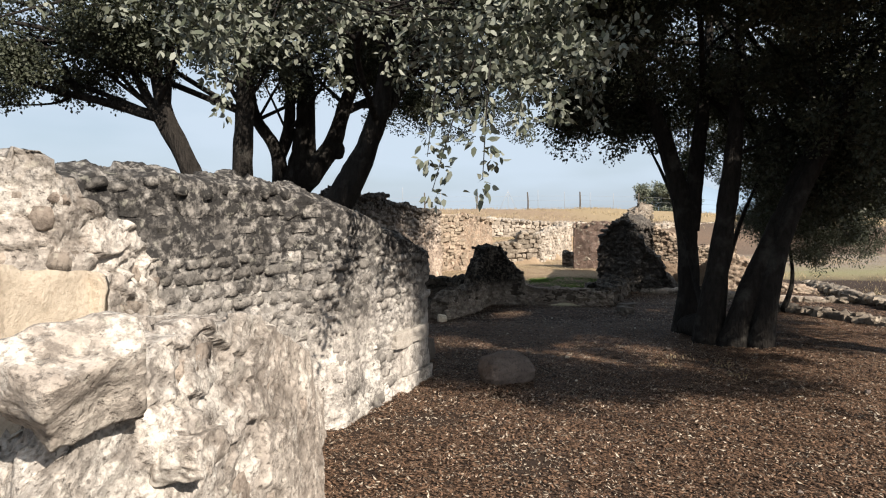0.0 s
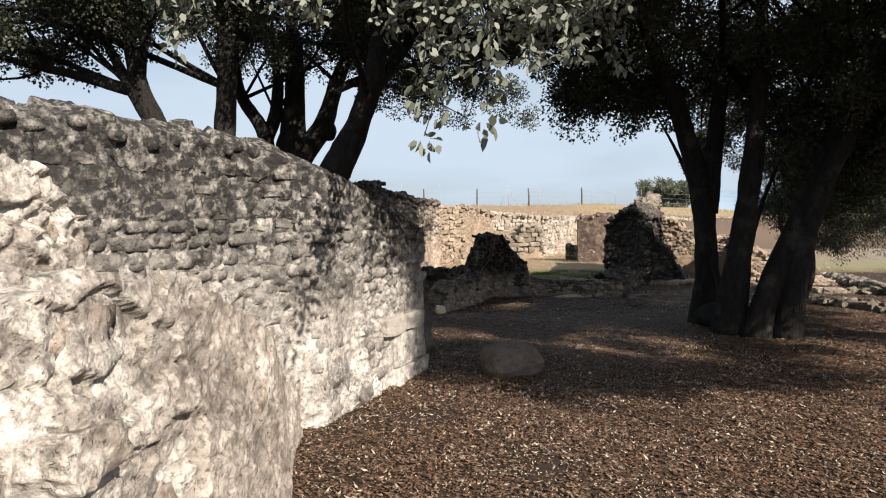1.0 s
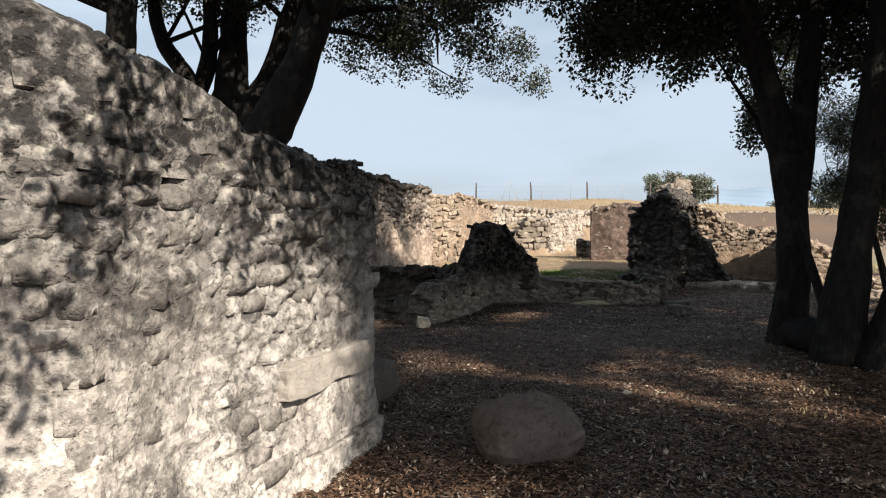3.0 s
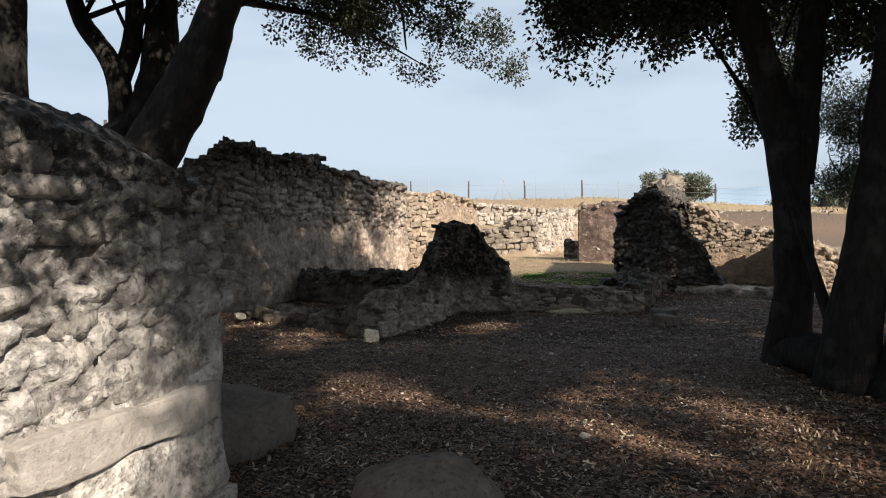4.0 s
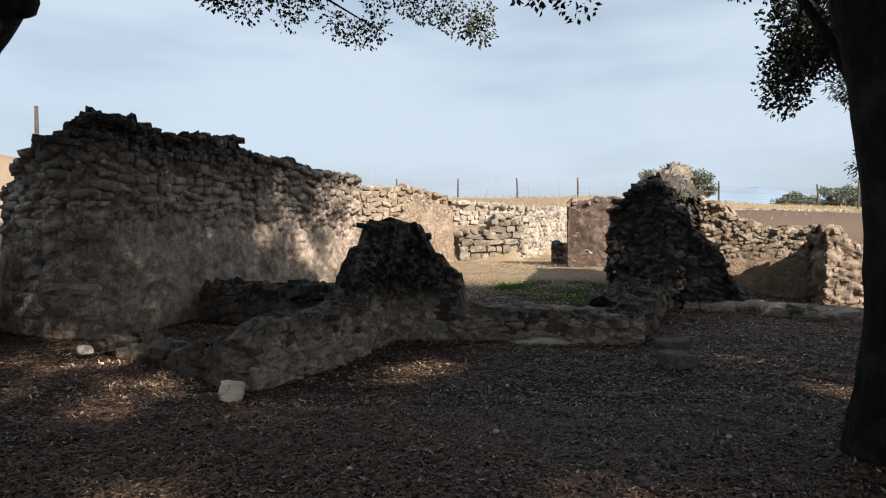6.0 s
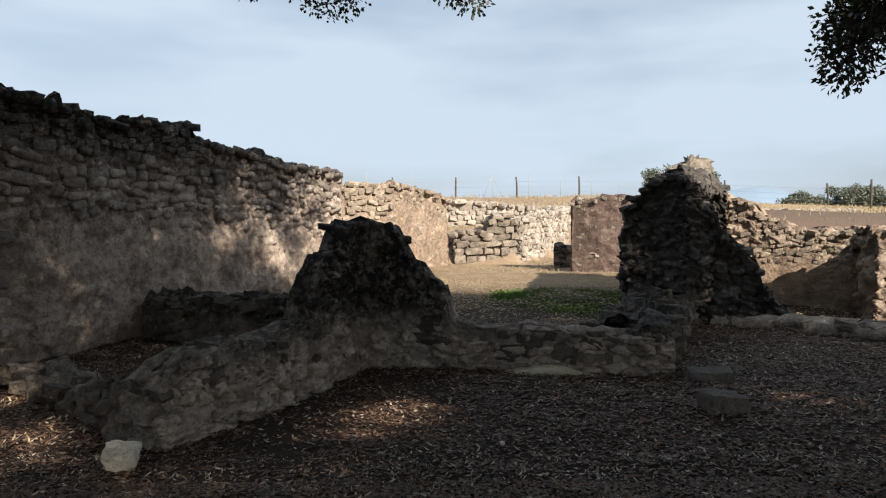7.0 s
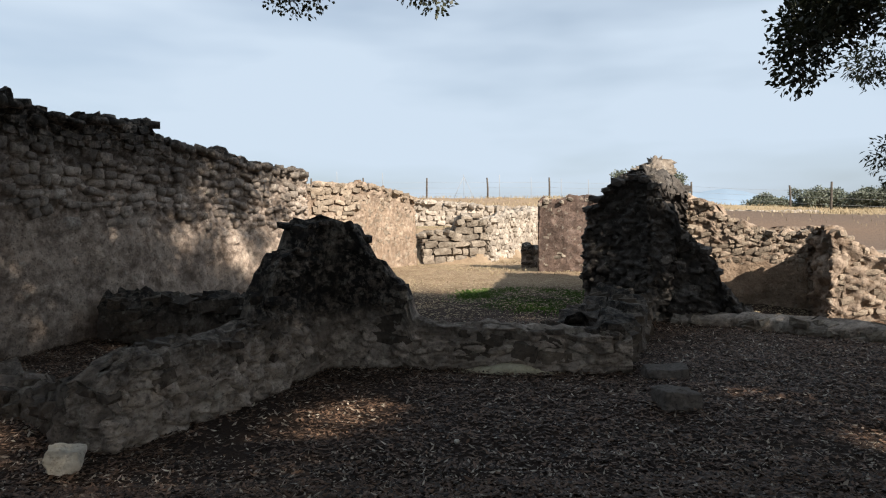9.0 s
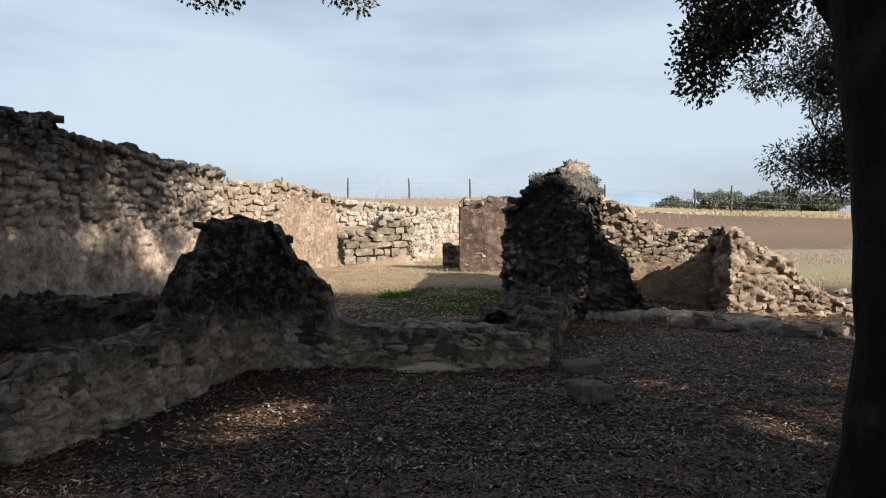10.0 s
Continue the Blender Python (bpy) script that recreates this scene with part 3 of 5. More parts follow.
def leaves(clusters, per, length, width, spread, rnd, hang=0.3, six=False):
    """Clusters: rows of x, y, z. Every leaf is a small folded blade."""
    C = np.repeat(np.asarray(clusters, float), per, axis=0)
    n = len(C)
    off = rnd.normal(0, 1, (n, 3))
    off *= (spread * 1.75 * rnd.uniform(0, 1, n) ** 0.45 / np.linalg.norm(off, axis=1))[:, None]
    p = C + off
    ax = off / (np.linalg.norm(off, axis=1)[:, None] + 1e-6) + rnd.normal(0, 0.6, (n, 3)) + (0, 0, -hang)
    ax /= np.linalg.norm(ax, axis=1)[:, None]
    sd = np.cross(ax, rnd.normal(0, 1, (n, 3)) + (0, 0, 0.8))
    sd /= np.linalg.norm(sd, axis=1)[:, None] + 1e-9
    up = np.cross(sd, ax)
    L = (length * rnd.uniform(0.65, 1.25, n))[:, None]
    W = (width * rnd.uniform(0.75, 1.2, n))[:, None]
    if six:
        rows = [p, p + ax * L * 0.3 + sd * W * 0.5 + up * W * 0.12, p + ax * L * 0.68 + sd * W * 0.42 + up * W * 0.1, p + ax * L - up * L * 0.1,
                p + ax * L * 0.68 - sd * W * 0.42 + up * W * 0.1, p + ax * L * 0.3 - sd * W * 0.5 + up * W * 0.12]
    else:
        rows = [p, p + ax * L * 0.5 + sd * W * 0.5 + up * W * 0.15, p + ax * L - up * L * 0.08, p + ax * L * 0.5 - sd * W * 0.5 + up * W * 0.15]
    k = len(rows)
    V = np.stack(rows, 1).reshape(-1, 3)
    return V, np.arange(n * k).reshape(n, k)


def leaf_mesh(name, sets, material):
    V = np.concatenate([v for v, _ in sets])
    F, n = [], 0
    for v, f in sets:
        F.append(f + n)
        n += len(v)
    return mesh_of(name, V, np.concatenate(F), material, smooth=False)


def in_blobs(blobs, rnd, shell=0.55):
    out = []
    for cx, cy, cz, rx, ry, rz, n in blobs:
        n, k = max(n // 5, 1), min(n, 5)
        d = rnd.normal(0, 1, (n, 3))
        d /= np.linalg.norm(d, axis=1)[:, None]
        r = shell + (1 - shell) * rnd.uniform(0, 1, n) ** 0.6
        r *= 1 + 0.25 * fractal(d, 1.6, int(abs(cx * 10 + cy)) + 3, 2)
        c = np.array((cx, cy, cz)) + d * r[:, None] * (rx, ry, rz)
        out.append(np.repeat(c, k, axis=0) + rnd.normal(0, 1, (n * k, 3)) * min(0.22, rx * 0.5) * (1, 1, 0.7))
    return np.concatenate(out)


V, F = build_ground()
ground = tagged(new("ground", mesh_of("ground", V, F, LITTER)), "brown leaf-littered earth under oaks, dry straw beyond", "ground", kind="structure")

# ---- walls ----
near_wall = Wall([(-2.5, 4.3), (-2.08, 4.9), (-1.55, 6.0), (-0.98, 6.5), (-0.68, 7.3), (-0.2, 8.6)], 0.75,
                 [(0, 2.35), (0.7, 2.4), (2.0, 2.36), (2.75, 2.2), (3.6, 1.98), (4.3, 1.82), (5.0, 1.66)], seed=2)
broken_end = Wall([(-3.8, 2.95), (-2.1, 3.7), (-1.98, 4.4), (-2.02, 5.1)], 0.8, [(0, 2.45), (0.9, 2.42), (1.5, 2.46), (2.0, 2.3), (2.4, 2.12), (2.9, 1.85), (3.3, 1.7)], seed=35)
bench = Wall([(-2.9, 1.5), (-1.45, 2.25), (-1.15, 2.9), (-0.9, 4.7), (-1.15, 6.2)], 1.0,
             [(0, 0.7), (1.4, 0.85), (1.8, 1.1), (2.1, 1.48), (2.6, 1.58), (3.5, 1.45), (4.2, 1.15), (4.9, 0.7), (5.8, 0.45)], seed=4)
big_wall = Wall([(-4.5, 17.45), (-3.4, 16.85), (-2.85, 16.75), (-2.6, 17.05), (0.0, 23.1)], 0.6,
                [(0, 2.0), (0.25, 2.1), (0.35, 2.35), (0.6, 2.42), (1.0, 2.62), (1.75, 2.92), (2.0, 3.0), (2.25, 2.98), (2.5, 2.86), (2.7, 2.98), (2.95, 2.8), (4.3, 2.93), (4.78, 2.95), (4.87, 2.74), (5.7, 2.68), (7.2, 2.55), (8.7, 2.5)], seed=6)
knee = Wall([(0.1, 14.05), (0.33, 14.6), (0.68, 15.25), (1.2, 16.34), (1.32, 16.38), (1.95, 16.18), (4.15, 15.86)], 0.42,
            [(0, 0.38), (0.15, 0.5), (0.35, 0.57), (1.2, 0.55), (1.66, 0.6), (1.74, 0.82), (1.84, 1.06), (1.97, 1.17), (2.24, 1.23), (2.36, 1.48), (2.62, 1.53), (2.78, 1.44), (2.88, 1.26), (2.95, 1.12), (3.08, 1.06), (3.14, 0.92), (3.27, 0.86), (3.36, 0.72), (3.42, 0.5), (3.7, 0.45), (4.3, 0.42), (5.65, 0.36)], seed=8)
low_return = Wall([(3.75, 16.02), (4.18, 15.95), (5.45, 18.9)], 0.85, [(0, 0.37), (3.5, 0.42)], seed=10)
cross_sill = Wall([(-1.95, 18.3), (0.0, 17.4), (1.25, 16.75)], 0.55, [(0, 0.55), (2.5, 0.58), (3.5, 0.7)], seed=11)
side_sill = Wall([(-2.3, 15.9), (-0.9, 14.75), (-0.25, 14.2)], 0.5, [(0, 0.1), (1.6, 0.16), (2.8, 0.3)], seed=13)
pier = Wall([(4.62, 19.6), (5.5, 18.88)], 1.7, [(0, 1.62), (0.12, 1.72), (0.25, 1.92), (0.45, 2.06), (0.65, 2.17), (0.85, 2.2), (1.0, 2.08), (1.13, 1.9)], seed=12)
spine = Wall([(5.8, 19.45), (7.4, 22.75)], 0.8, [(0, 1.85), (1.2, 2.1), (2.0, 2.24), (2.7, 2.36), (2.95, 2.46), (3.1, 2.57), (3.25, 2.48), (3.45, 2.34), (3.67, 2.1)], seed=17)
buttress = Wall([(5.4, 18.92), (6.0, 18.78), (6.85, 18.6)], 0.9, [(0, 1.82), (0.36, 1.66), (0.46, 1.3), (0.7, 1.15), (0.95, 0.98), (1.02, 0.55), (1.2, 0.3), (1.4, 0.1), (1.55, 0.0)], seed=19)
right_wall = Wall([(6.0, 20.85), (8.85, 19.65)], 0.5, [(0, 2.3), (0.5, 2.1), (0.85, 1.88), (1.3, 1.6), (1.7, 1.36), (2.1, 1.28), (3.1, 1.28)], seed=14)
end_wall = Wall([(7.97, 18.73), (8.3, 18.68), (10.6, 18.3)], 0.8, [(0, 1.24), (0.15, 1.3), (0.43, 1.15), (0.95, 0.76), (1.3, 0.46), (1.56, 0.28), (2.0, 0.16), (2.68, 0.06)], seed=15)
inner_wall = Wall([(8.62, 19.72), (8.02, 18.85)], 0.2, [(0, 1.3), (1.0, 1.25)], seed=25)
kerb_wall = Wall([(5.7, 18.75), (6.9, 18.2), (8.0, 17.1), (9.4, 16.4), (12.5, 15.6)], 0.45, [(0, 0.14), (2.8, 0.12), (4.4, 0.07), (7.6, 0.12)], seed=26)
lit_wall = Wall([(-0.3, 24.5), (0.9, 25.2), (2.2, 28.1)], 0.6, [(0, 2.35), (1.4, 2.42), (2.6, 2.36), (4.6, 2.2)], seed=16)
stump = Wall([(2.3, 28.6), (4.35, 29.0)], 0.7, [(0, 1.16), (1.0, 1.2), (1.12, 1.55), (1.25, 1.66), (1.75, 1.7), (1.85, 1.5), (2.09, 1.48)], seed=18)
bright_wall = Wall([(4.35, 29.0), (7.0, 35.2)], 0.6, [(0, 1.5), (1.2, 1.62), (2.6, 1.74), (6.7, 2.0)], seed=20)
far_wall = Wall([(-2.0, 36), (5, 37.0), (14, 40), (24, 44)], 0.6, [(0, 2.45), (4.5, 2.4), (6.2, 2.3), (7.5, 2.1), (9.3, 2.1), (12, 1.95), (28, 1.95)], seed=22)
red_wall = Wall([(5.1, 25.6), (6.9, 25.0)], 0.6, [(0, 1.9), (0.2, 2.05), (1.9, 2.02)], seed=24)
dark_block = Wall([(4.9, 26.9), (5.5, 26.6)], 0.5, [(0, 0.85), (0.65, 0.8)], seed=27)

rnd = random.Random(5)
keep_band = lambda s, z: 0.0 if (s > 4.2 and z < 0.85) else 1.0 if (1.15 < z < 1.8 and 0.3 < s < 2.8) else (0.6 if z > 1.0 else 0.42)


def build_wall(name, wall, mortar, stone, label, how, stones=(), crown=0, singly=300, loose=0.8):
    t, core = ruin(name, wall, mortar, label, **how)
    places = []
    for row in stones:
        places += stone_places(wall, *row[:5], rnd, **(row[5] if len(row) > 5 else {}))
    if crown:
        places = crown_places(wall, crown, rnd, loose) + places
    lay(places, stone, t, rnd, singly)
    return t


build_wall("wall_near", near_wall, LIME, LIME_STONE, "thick pale lime rubble wall, blackened with lichen along its crown",
           dict(cell=0.02, rough=0.024, stone=0.17, relief=0.042, gap=7, wear=lambda q: np.clip(0.4 + 0.6 * fractal(q, 1.2, 77, 3) + 0.5 * ((q[:, 2] > 1.25) & (q[:, 2] < 1.8)), 0, 1) * (1 - 0.8 * np.clip((q[:, 1] - 7.5) * 3, 0, 1) * np.clip((1.0 - q[:, 2]) * 5, 0, 1)), lean=0.0, crown=0.13, jag=0.03),
           [(0.1, 4.9, 0.05, 2.2, 0.2, dict(keep=keep_band, proud=0.004, wild=0.07))], 0.15)
build_wall("wall_bench", bench, FRESH, FRESH_STONE, "broken pale foot of the wall, undercut and crumbling",
           dict(cell=0.018, rough=0.026, stone=0.34, relief=0.05, lean=0.05, crown=0.06, jag=0.03, facet=1.0, gap=13, chips=0.3, wear=lambda q: np.clip(1.1 - (q[:, 1] - 3.2) * 0.8, 0.2, 1)),
           [(1.2, 5.6, 0.05, 1.7, 0.32, dict(keep=lambda s, z: 0.3, proud=-0.015, wild=0.1))], 0)
build_wall("wall_big", big_wall, ROSE, ROSE_STONE, "long tall rubble wall with bare stones above worn rose plaster",
           dict(cell=0.03, rough=0.035, stone=0.19, relief=0.06, crown=0.1, jag=0.06, gap=4.5, facet=0.6, wear=lambda q: np.clip((q[:, 2] - 1.3 + 0.35 * fractal(q, 0.9, 88, 3)) * 3, 0.22, 1)),
           [(0.1, 8.6, 1.42, 3.2, 0.19, dict(keep=lambda s, z: min(0.7, (z - 1.2) * 1.2), proud=0.045, wild=0.25)), (0.1, 1.9, 0.05, 1.5, 0.28, dict(chance=0.75, proud=0.05))], 0.2)
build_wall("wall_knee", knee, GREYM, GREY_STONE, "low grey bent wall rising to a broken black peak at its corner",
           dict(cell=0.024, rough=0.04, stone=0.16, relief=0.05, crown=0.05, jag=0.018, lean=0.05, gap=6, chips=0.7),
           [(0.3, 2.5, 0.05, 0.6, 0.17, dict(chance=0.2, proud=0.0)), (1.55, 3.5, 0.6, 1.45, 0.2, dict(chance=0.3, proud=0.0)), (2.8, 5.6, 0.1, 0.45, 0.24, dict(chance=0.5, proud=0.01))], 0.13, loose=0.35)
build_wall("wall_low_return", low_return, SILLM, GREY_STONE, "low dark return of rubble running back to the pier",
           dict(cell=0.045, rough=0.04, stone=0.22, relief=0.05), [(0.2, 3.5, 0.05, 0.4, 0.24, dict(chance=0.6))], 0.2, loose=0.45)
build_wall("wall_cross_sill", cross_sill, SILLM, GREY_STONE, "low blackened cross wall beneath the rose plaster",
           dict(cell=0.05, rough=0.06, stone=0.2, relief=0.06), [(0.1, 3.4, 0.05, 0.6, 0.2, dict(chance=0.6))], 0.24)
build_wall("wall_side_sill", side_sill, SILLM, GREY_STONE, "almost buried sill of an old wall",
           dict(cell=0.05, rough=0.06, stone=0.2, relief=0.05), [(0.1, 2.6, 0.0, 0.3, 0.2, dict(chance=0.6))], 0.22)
PIERHOW = dict(cell=0.03, rough=0.09, stone=0.15, relief=0.08, crown=0.12, jag=0.05, facet=1.2)
build_wall("wall_pier", pier, PIERM, PIER_STONE, "tall shaded pier of bare rubble core", PIERHOW, [(0.0, 1.1, 0.1, 2.1, 0.12, dict(chance=0.35, proud=0.0, wild=0.4, tall=0.8))], 0.16)
build_wall("wall_spine", spine, OCHRE, OCHRE_STONE, "crumbling rubble spine with a sunlit ragged peak", dict(cell=0.04, rough=0.08, stone=0.17, relief=0.09, crown=0.2, jag=0.07, facet=1.3, gap=5),
           [(0.0, 3.6, 0.4, 3.0, 0.14, dict(chance=0.7, proud=0.03, wild=0.45))], 0.13, loose=1.0)
build_wall("wall_buttress", buttress, PIERM, PIER_STONE, "shaded rubble slope fallen against the pier", PIERHOW, [(0.0, 1.5, 0.0, 2.0, 0.12, dict(chance=0.35, proud=0.0, wild=0.45, tall=0.8))], 0.15)
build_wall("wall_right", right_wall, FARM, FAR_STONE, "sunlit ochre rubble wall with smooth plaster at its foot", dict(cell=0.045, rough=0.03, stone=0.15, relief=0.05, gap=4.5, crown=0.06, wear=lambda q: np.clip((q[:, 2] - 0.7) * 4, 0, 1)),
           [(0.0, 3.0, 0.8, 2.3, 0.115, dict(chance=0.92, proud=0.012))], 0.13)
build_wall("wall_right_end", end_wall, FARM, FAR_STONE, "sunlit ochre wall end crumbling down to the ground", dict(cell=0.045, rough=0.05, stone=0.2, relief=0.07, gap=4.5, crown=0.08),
           [(0.0, 2.8, 0.0, 1.4, 0.13, dict(chance=0.45, proud=0.0, wild=0.25))], 0.15)
build_wall("wall_right_inner", inner_wall, FARM, FAR_STONE, "short plastered return of the ochre wall", dict(cell=0.08, rough=0.02, relief=0.0), (), 0.16)
build_wall("wall_kerb", kerb_wall, GREYM, OCHRE_STONE, "worn kerb of flat stones at the edge of a sunken room", dict(cell=0.06, rough=0.03, relief=0.02, jag=0.02),
           [(0.1, 7.4, -0.06, 0.05, 0.24, dict(chance=0.8))], 0.22)
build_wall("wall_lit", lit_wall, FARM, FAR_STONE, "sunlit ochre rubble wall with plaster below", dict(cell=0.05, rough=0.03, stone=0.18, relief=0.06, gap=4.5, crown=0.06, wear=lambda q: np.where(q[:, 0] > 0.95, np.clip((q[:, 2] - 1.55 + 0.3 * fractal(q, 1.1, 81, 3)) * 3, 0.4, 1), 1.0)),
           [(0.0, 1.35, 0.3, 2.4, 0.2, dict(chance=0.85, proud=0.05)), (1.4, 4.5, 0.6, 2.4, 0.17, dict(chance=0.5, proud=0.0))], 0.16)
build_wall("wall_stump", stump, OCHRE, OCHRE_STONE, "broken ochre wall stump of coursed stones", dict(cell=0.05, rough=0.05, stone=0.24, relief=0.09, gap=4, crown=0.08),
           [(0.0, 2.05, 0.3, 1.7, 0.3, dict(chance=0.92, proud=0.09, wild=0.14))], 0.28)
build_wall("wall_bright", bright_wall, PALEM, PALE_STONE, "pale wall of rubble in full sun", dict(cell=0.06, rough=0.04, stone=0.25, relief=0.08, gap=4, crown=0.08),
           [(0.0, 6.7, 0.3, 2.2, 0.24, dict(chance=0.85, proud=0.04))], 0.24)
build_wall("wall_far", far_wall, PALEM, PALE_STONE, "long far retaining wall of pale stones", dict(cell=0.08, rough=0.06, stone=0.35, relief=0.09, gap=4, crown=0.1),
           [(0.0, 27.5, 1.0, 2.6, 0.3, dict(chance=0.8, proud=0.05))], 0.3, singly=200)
build_wall("wall_red", red_wall, REDM, OCHRE_STONE, "reddish-brown plastered wall with bare stones", dict(cell=0.05, rough=0.02, stone=0.24, relief=0.025, gap=6, crown=0.05),
           [(0.0, 1.9, 0.3, 2.0, 0.16, dict(chance=0.25, proud=-0.02))], 0.12, loose=0.4)
build_wall("wall_dark_block", dark_block, GREYM, GREY_STONE, "squat dark remnant of masonry", dict(cell=0.07, rough=0.04, relief=0.04), [(0, 0.6, 0.2, 0.8, 0.2)], 0)

field_sill = Wall([(7.75, 15.4), (8.0, 14.0), (8.5, 12.3), (9.6, 10.0)], 0.4, [(0, 0.06), (1.5, 0.12), (3.2, 0.1), (5.7, 0.12)], seed=41)
build_wall("wall_field_sill", field_sill, OCHRE, OCHRE_STONE, "low sunlit ochre footing of rubble in the open ground", dict(cell=0.06, rough=0.05, stone=0.2, relief=0.06, gap=5, jag=0.04),
           [(0.0, 5.6, 0.0, 0.3, 0.2, dict(chance=0.5, proud=0.02))], 0.22)
far_sill = Wall([(11.4, 20.6), (10.6, 17.5), (10.2, 15.0), (10.6, 12.0)], 0.5, [(0, 0.12), (3, 0.16), (8.7, 0.12)], seed=42)
build_wall("wall_far_sill", far_sill, OCHRE, OCHRE_STONE, "second low ochre footing of rubble beyond the oaks", dict(cell=0.07, rough=0.05, stone=0.22, relief=0.06, gap=5, jag=0.05),
           [(0.0, 8.5, 0.0, 0.35, 0.22, dict(chance=0.5, proud=0.02))], 0.25)
plaster_ledge = Wall([(-3.2, 2.0), (-1.85, 2.55), (-1.62, 3.3)], 0.9, [(0, 1.9), (1.4, 1.92), (2.3, 1.8)], seed=28)
build_wall("wall_plaster_ledge", plaster_ledge, PLASTER, LIME_STONE, "smooth ochre plaster and earth ledge in the broken wall", dict(cell=0.04, rough=0.05, relief=0.0, crown=0.02, jag=0.01), (), 0)
patch = Wall([(2.3, 16.03), (3.5, 15.86)], 0.2, [(0, 0.0), (0.3, 0.03), (0.6, 0.08), (0.9, 0.07), (1.2, 0.01)], seed=29)
build_wall("wall_plaster_patch", patch, PATCH_LIME, GREY_STONE, "patch of old plaster at the low wall's foot, painted sunlit", dict(cell=0.03, rough=0.02, relief=0.0, crown=0.01, jag=0.01), (), 0)

back_wall = Wall([(-0.95, 8.9), (-1.3, 10.2), (-1.5, 11.5)], 0.6, [(0, 1.75), (1.2, 1.7), (2.0, 1.45), (2.3, 1.1), (2.65, 0.95)], seed=33)
build_wall("wall_back", back_wall, LIME, LIME_STONE, "grey weathered end of the thick rubble wall", dict(cell=0.03, rough=0.045, stone=0.18, relief=0.04, crown=0.1, jag=0.05),
           [(0.0, 2.6, 0.05, 1.6, 0.2, dict(chance=0.5, proud=0.02, wild=0.1))], 0.2)
rubble_wall = Wall([(-7.0, 15.4), (-5.6, 16.0), (-4.5, 17.4)], 0.7, [(0, 1.7), (1.2, 1.6), (2.0, 1.5), (3.3, 1.5)], seed=34)
build_wall("wall_rubble", rubble_wall, GREYM, GREY_STONE, "tumbled dark rubble beside the tall wall", dict(cell=0.06, rough=0.09, stone=0.2, relief=0.07, crown=0.1, jag=0.08),
           [(0.0, 2.8, 0.0, 1.4, 0.2, dict(chance=0.7, proud=0.05, wild=0.4))], 0.25)

build_wall("wall_broken_end", broken_end, FRESH, FRESH_STONE, "stepped broken end of the wall showing its pinkish core", dict(cell=0.02, rough=0.03, stone=0.28, relief=0.05, crown=0.06, jag=0.04, facet=1.0, gap=12, chips=0.4),
           [(0.5, 3.2, 1.3, 2.4, 0.17, dict(chance=0.14, proud=-0.02, wild=0.15))], 0)


# ---- loose rocks ----
def loose_rock(name, at, size, turn, material, label, seed, category="rock", group="", round_=0.6, jitter=0.1, crag=0.0):
    ob = new(name, rock_mesh(name, seed, material, size, round_, jitter, 11 if crag else 3, crag))
    ob.matrix_basis = pose(*at, turn[0], turn[1], turn[2])
    return tagged(ob, label, category, group)


loose_rock("boulder", (0.8, 8.44, 0.14), (0.62, 0.5, 0.42), (4, -6, 20), BOULDER, "rounded brownish boulder lying on the leaf litter", 3, "boulder", round_=0.8, jitter=0.07, crag=0.018)
loose_rock("stone_block", (-0.6, 9.72, 0.12), (0.68, 0.68, 0.44), (0, 3, -28), BLOCKROCK, "squared grey stone block beside the wall's end", 7, "stone block", round_=0.1, jitter=0.05, crag=0.02)
loose_rock("white_stone", (-0.03, 13.72, 0.07), (0.165, 0.13, 0.14), (0, 8, 15), WHITEROCK, "pale cream stone at the wall's foot", 11, round_=0.3, crag=0.02)
loose_rock("white_stone", (-2.3, 15.6, 0.08), (0.16, 0.12, 0.1), (0, 0, 40), WHITEROCK, "pale cream stone below the tall wall", 12)
loose_rock("flat_stone", (4.12, 14.75, 0.07), (0.31, 0.24, 0.15), (0, 3, 8), BLOCKROCK, "grey flat-topped stone on the litter", 13, "stone", round_=0.2, jitter=0.07, crag=0.02)
loose_rock("flat_stone", (4.42, 15.75, 0.04), (0.38, 0.28, 0.14), (0, -2, -6), BLOCKROCK, "half-buried grey flat stone by the low wall", 14, "stone", round_=0.2, jitter=0.07, crag=0.02)
loose_rock("overhanging_stone", (-1.4, 2.44, 1.48), (0.3, 0.42, 0.33), (16, 30, -24), FRESH, "large pale slab jutting from the broken wall", 15, "stone", round_=0.08, jitter=0.09, crag=0.012)
loose_rock("ledge_stone", (-1.15, 2.95, 1.03), (0.2, 0.3, 0.15), (5, 0, -10), FRESH, "pale stone loosened from the wall's foot", 16, "stone", round_=0.1, jitter=0.1, crag=0.035)
def course_stone(a, b, z, tall, deep, material, label, seed):
    """A long dressed stone of the wall's face, from a to b in plan."""
    a, b = Vector(a), Vector(b)
    m, d = (a + b) / 2, b - a
    loose_rock("course_stone", (m.x, m.y, z), (d.length * 1.02, deep, tall), (0, 0, math.degrees(math.atan2(d.y, d.x))), material, label, seed, "dressed stone", round_=0.04, jitter=0.022, crag=0.007)


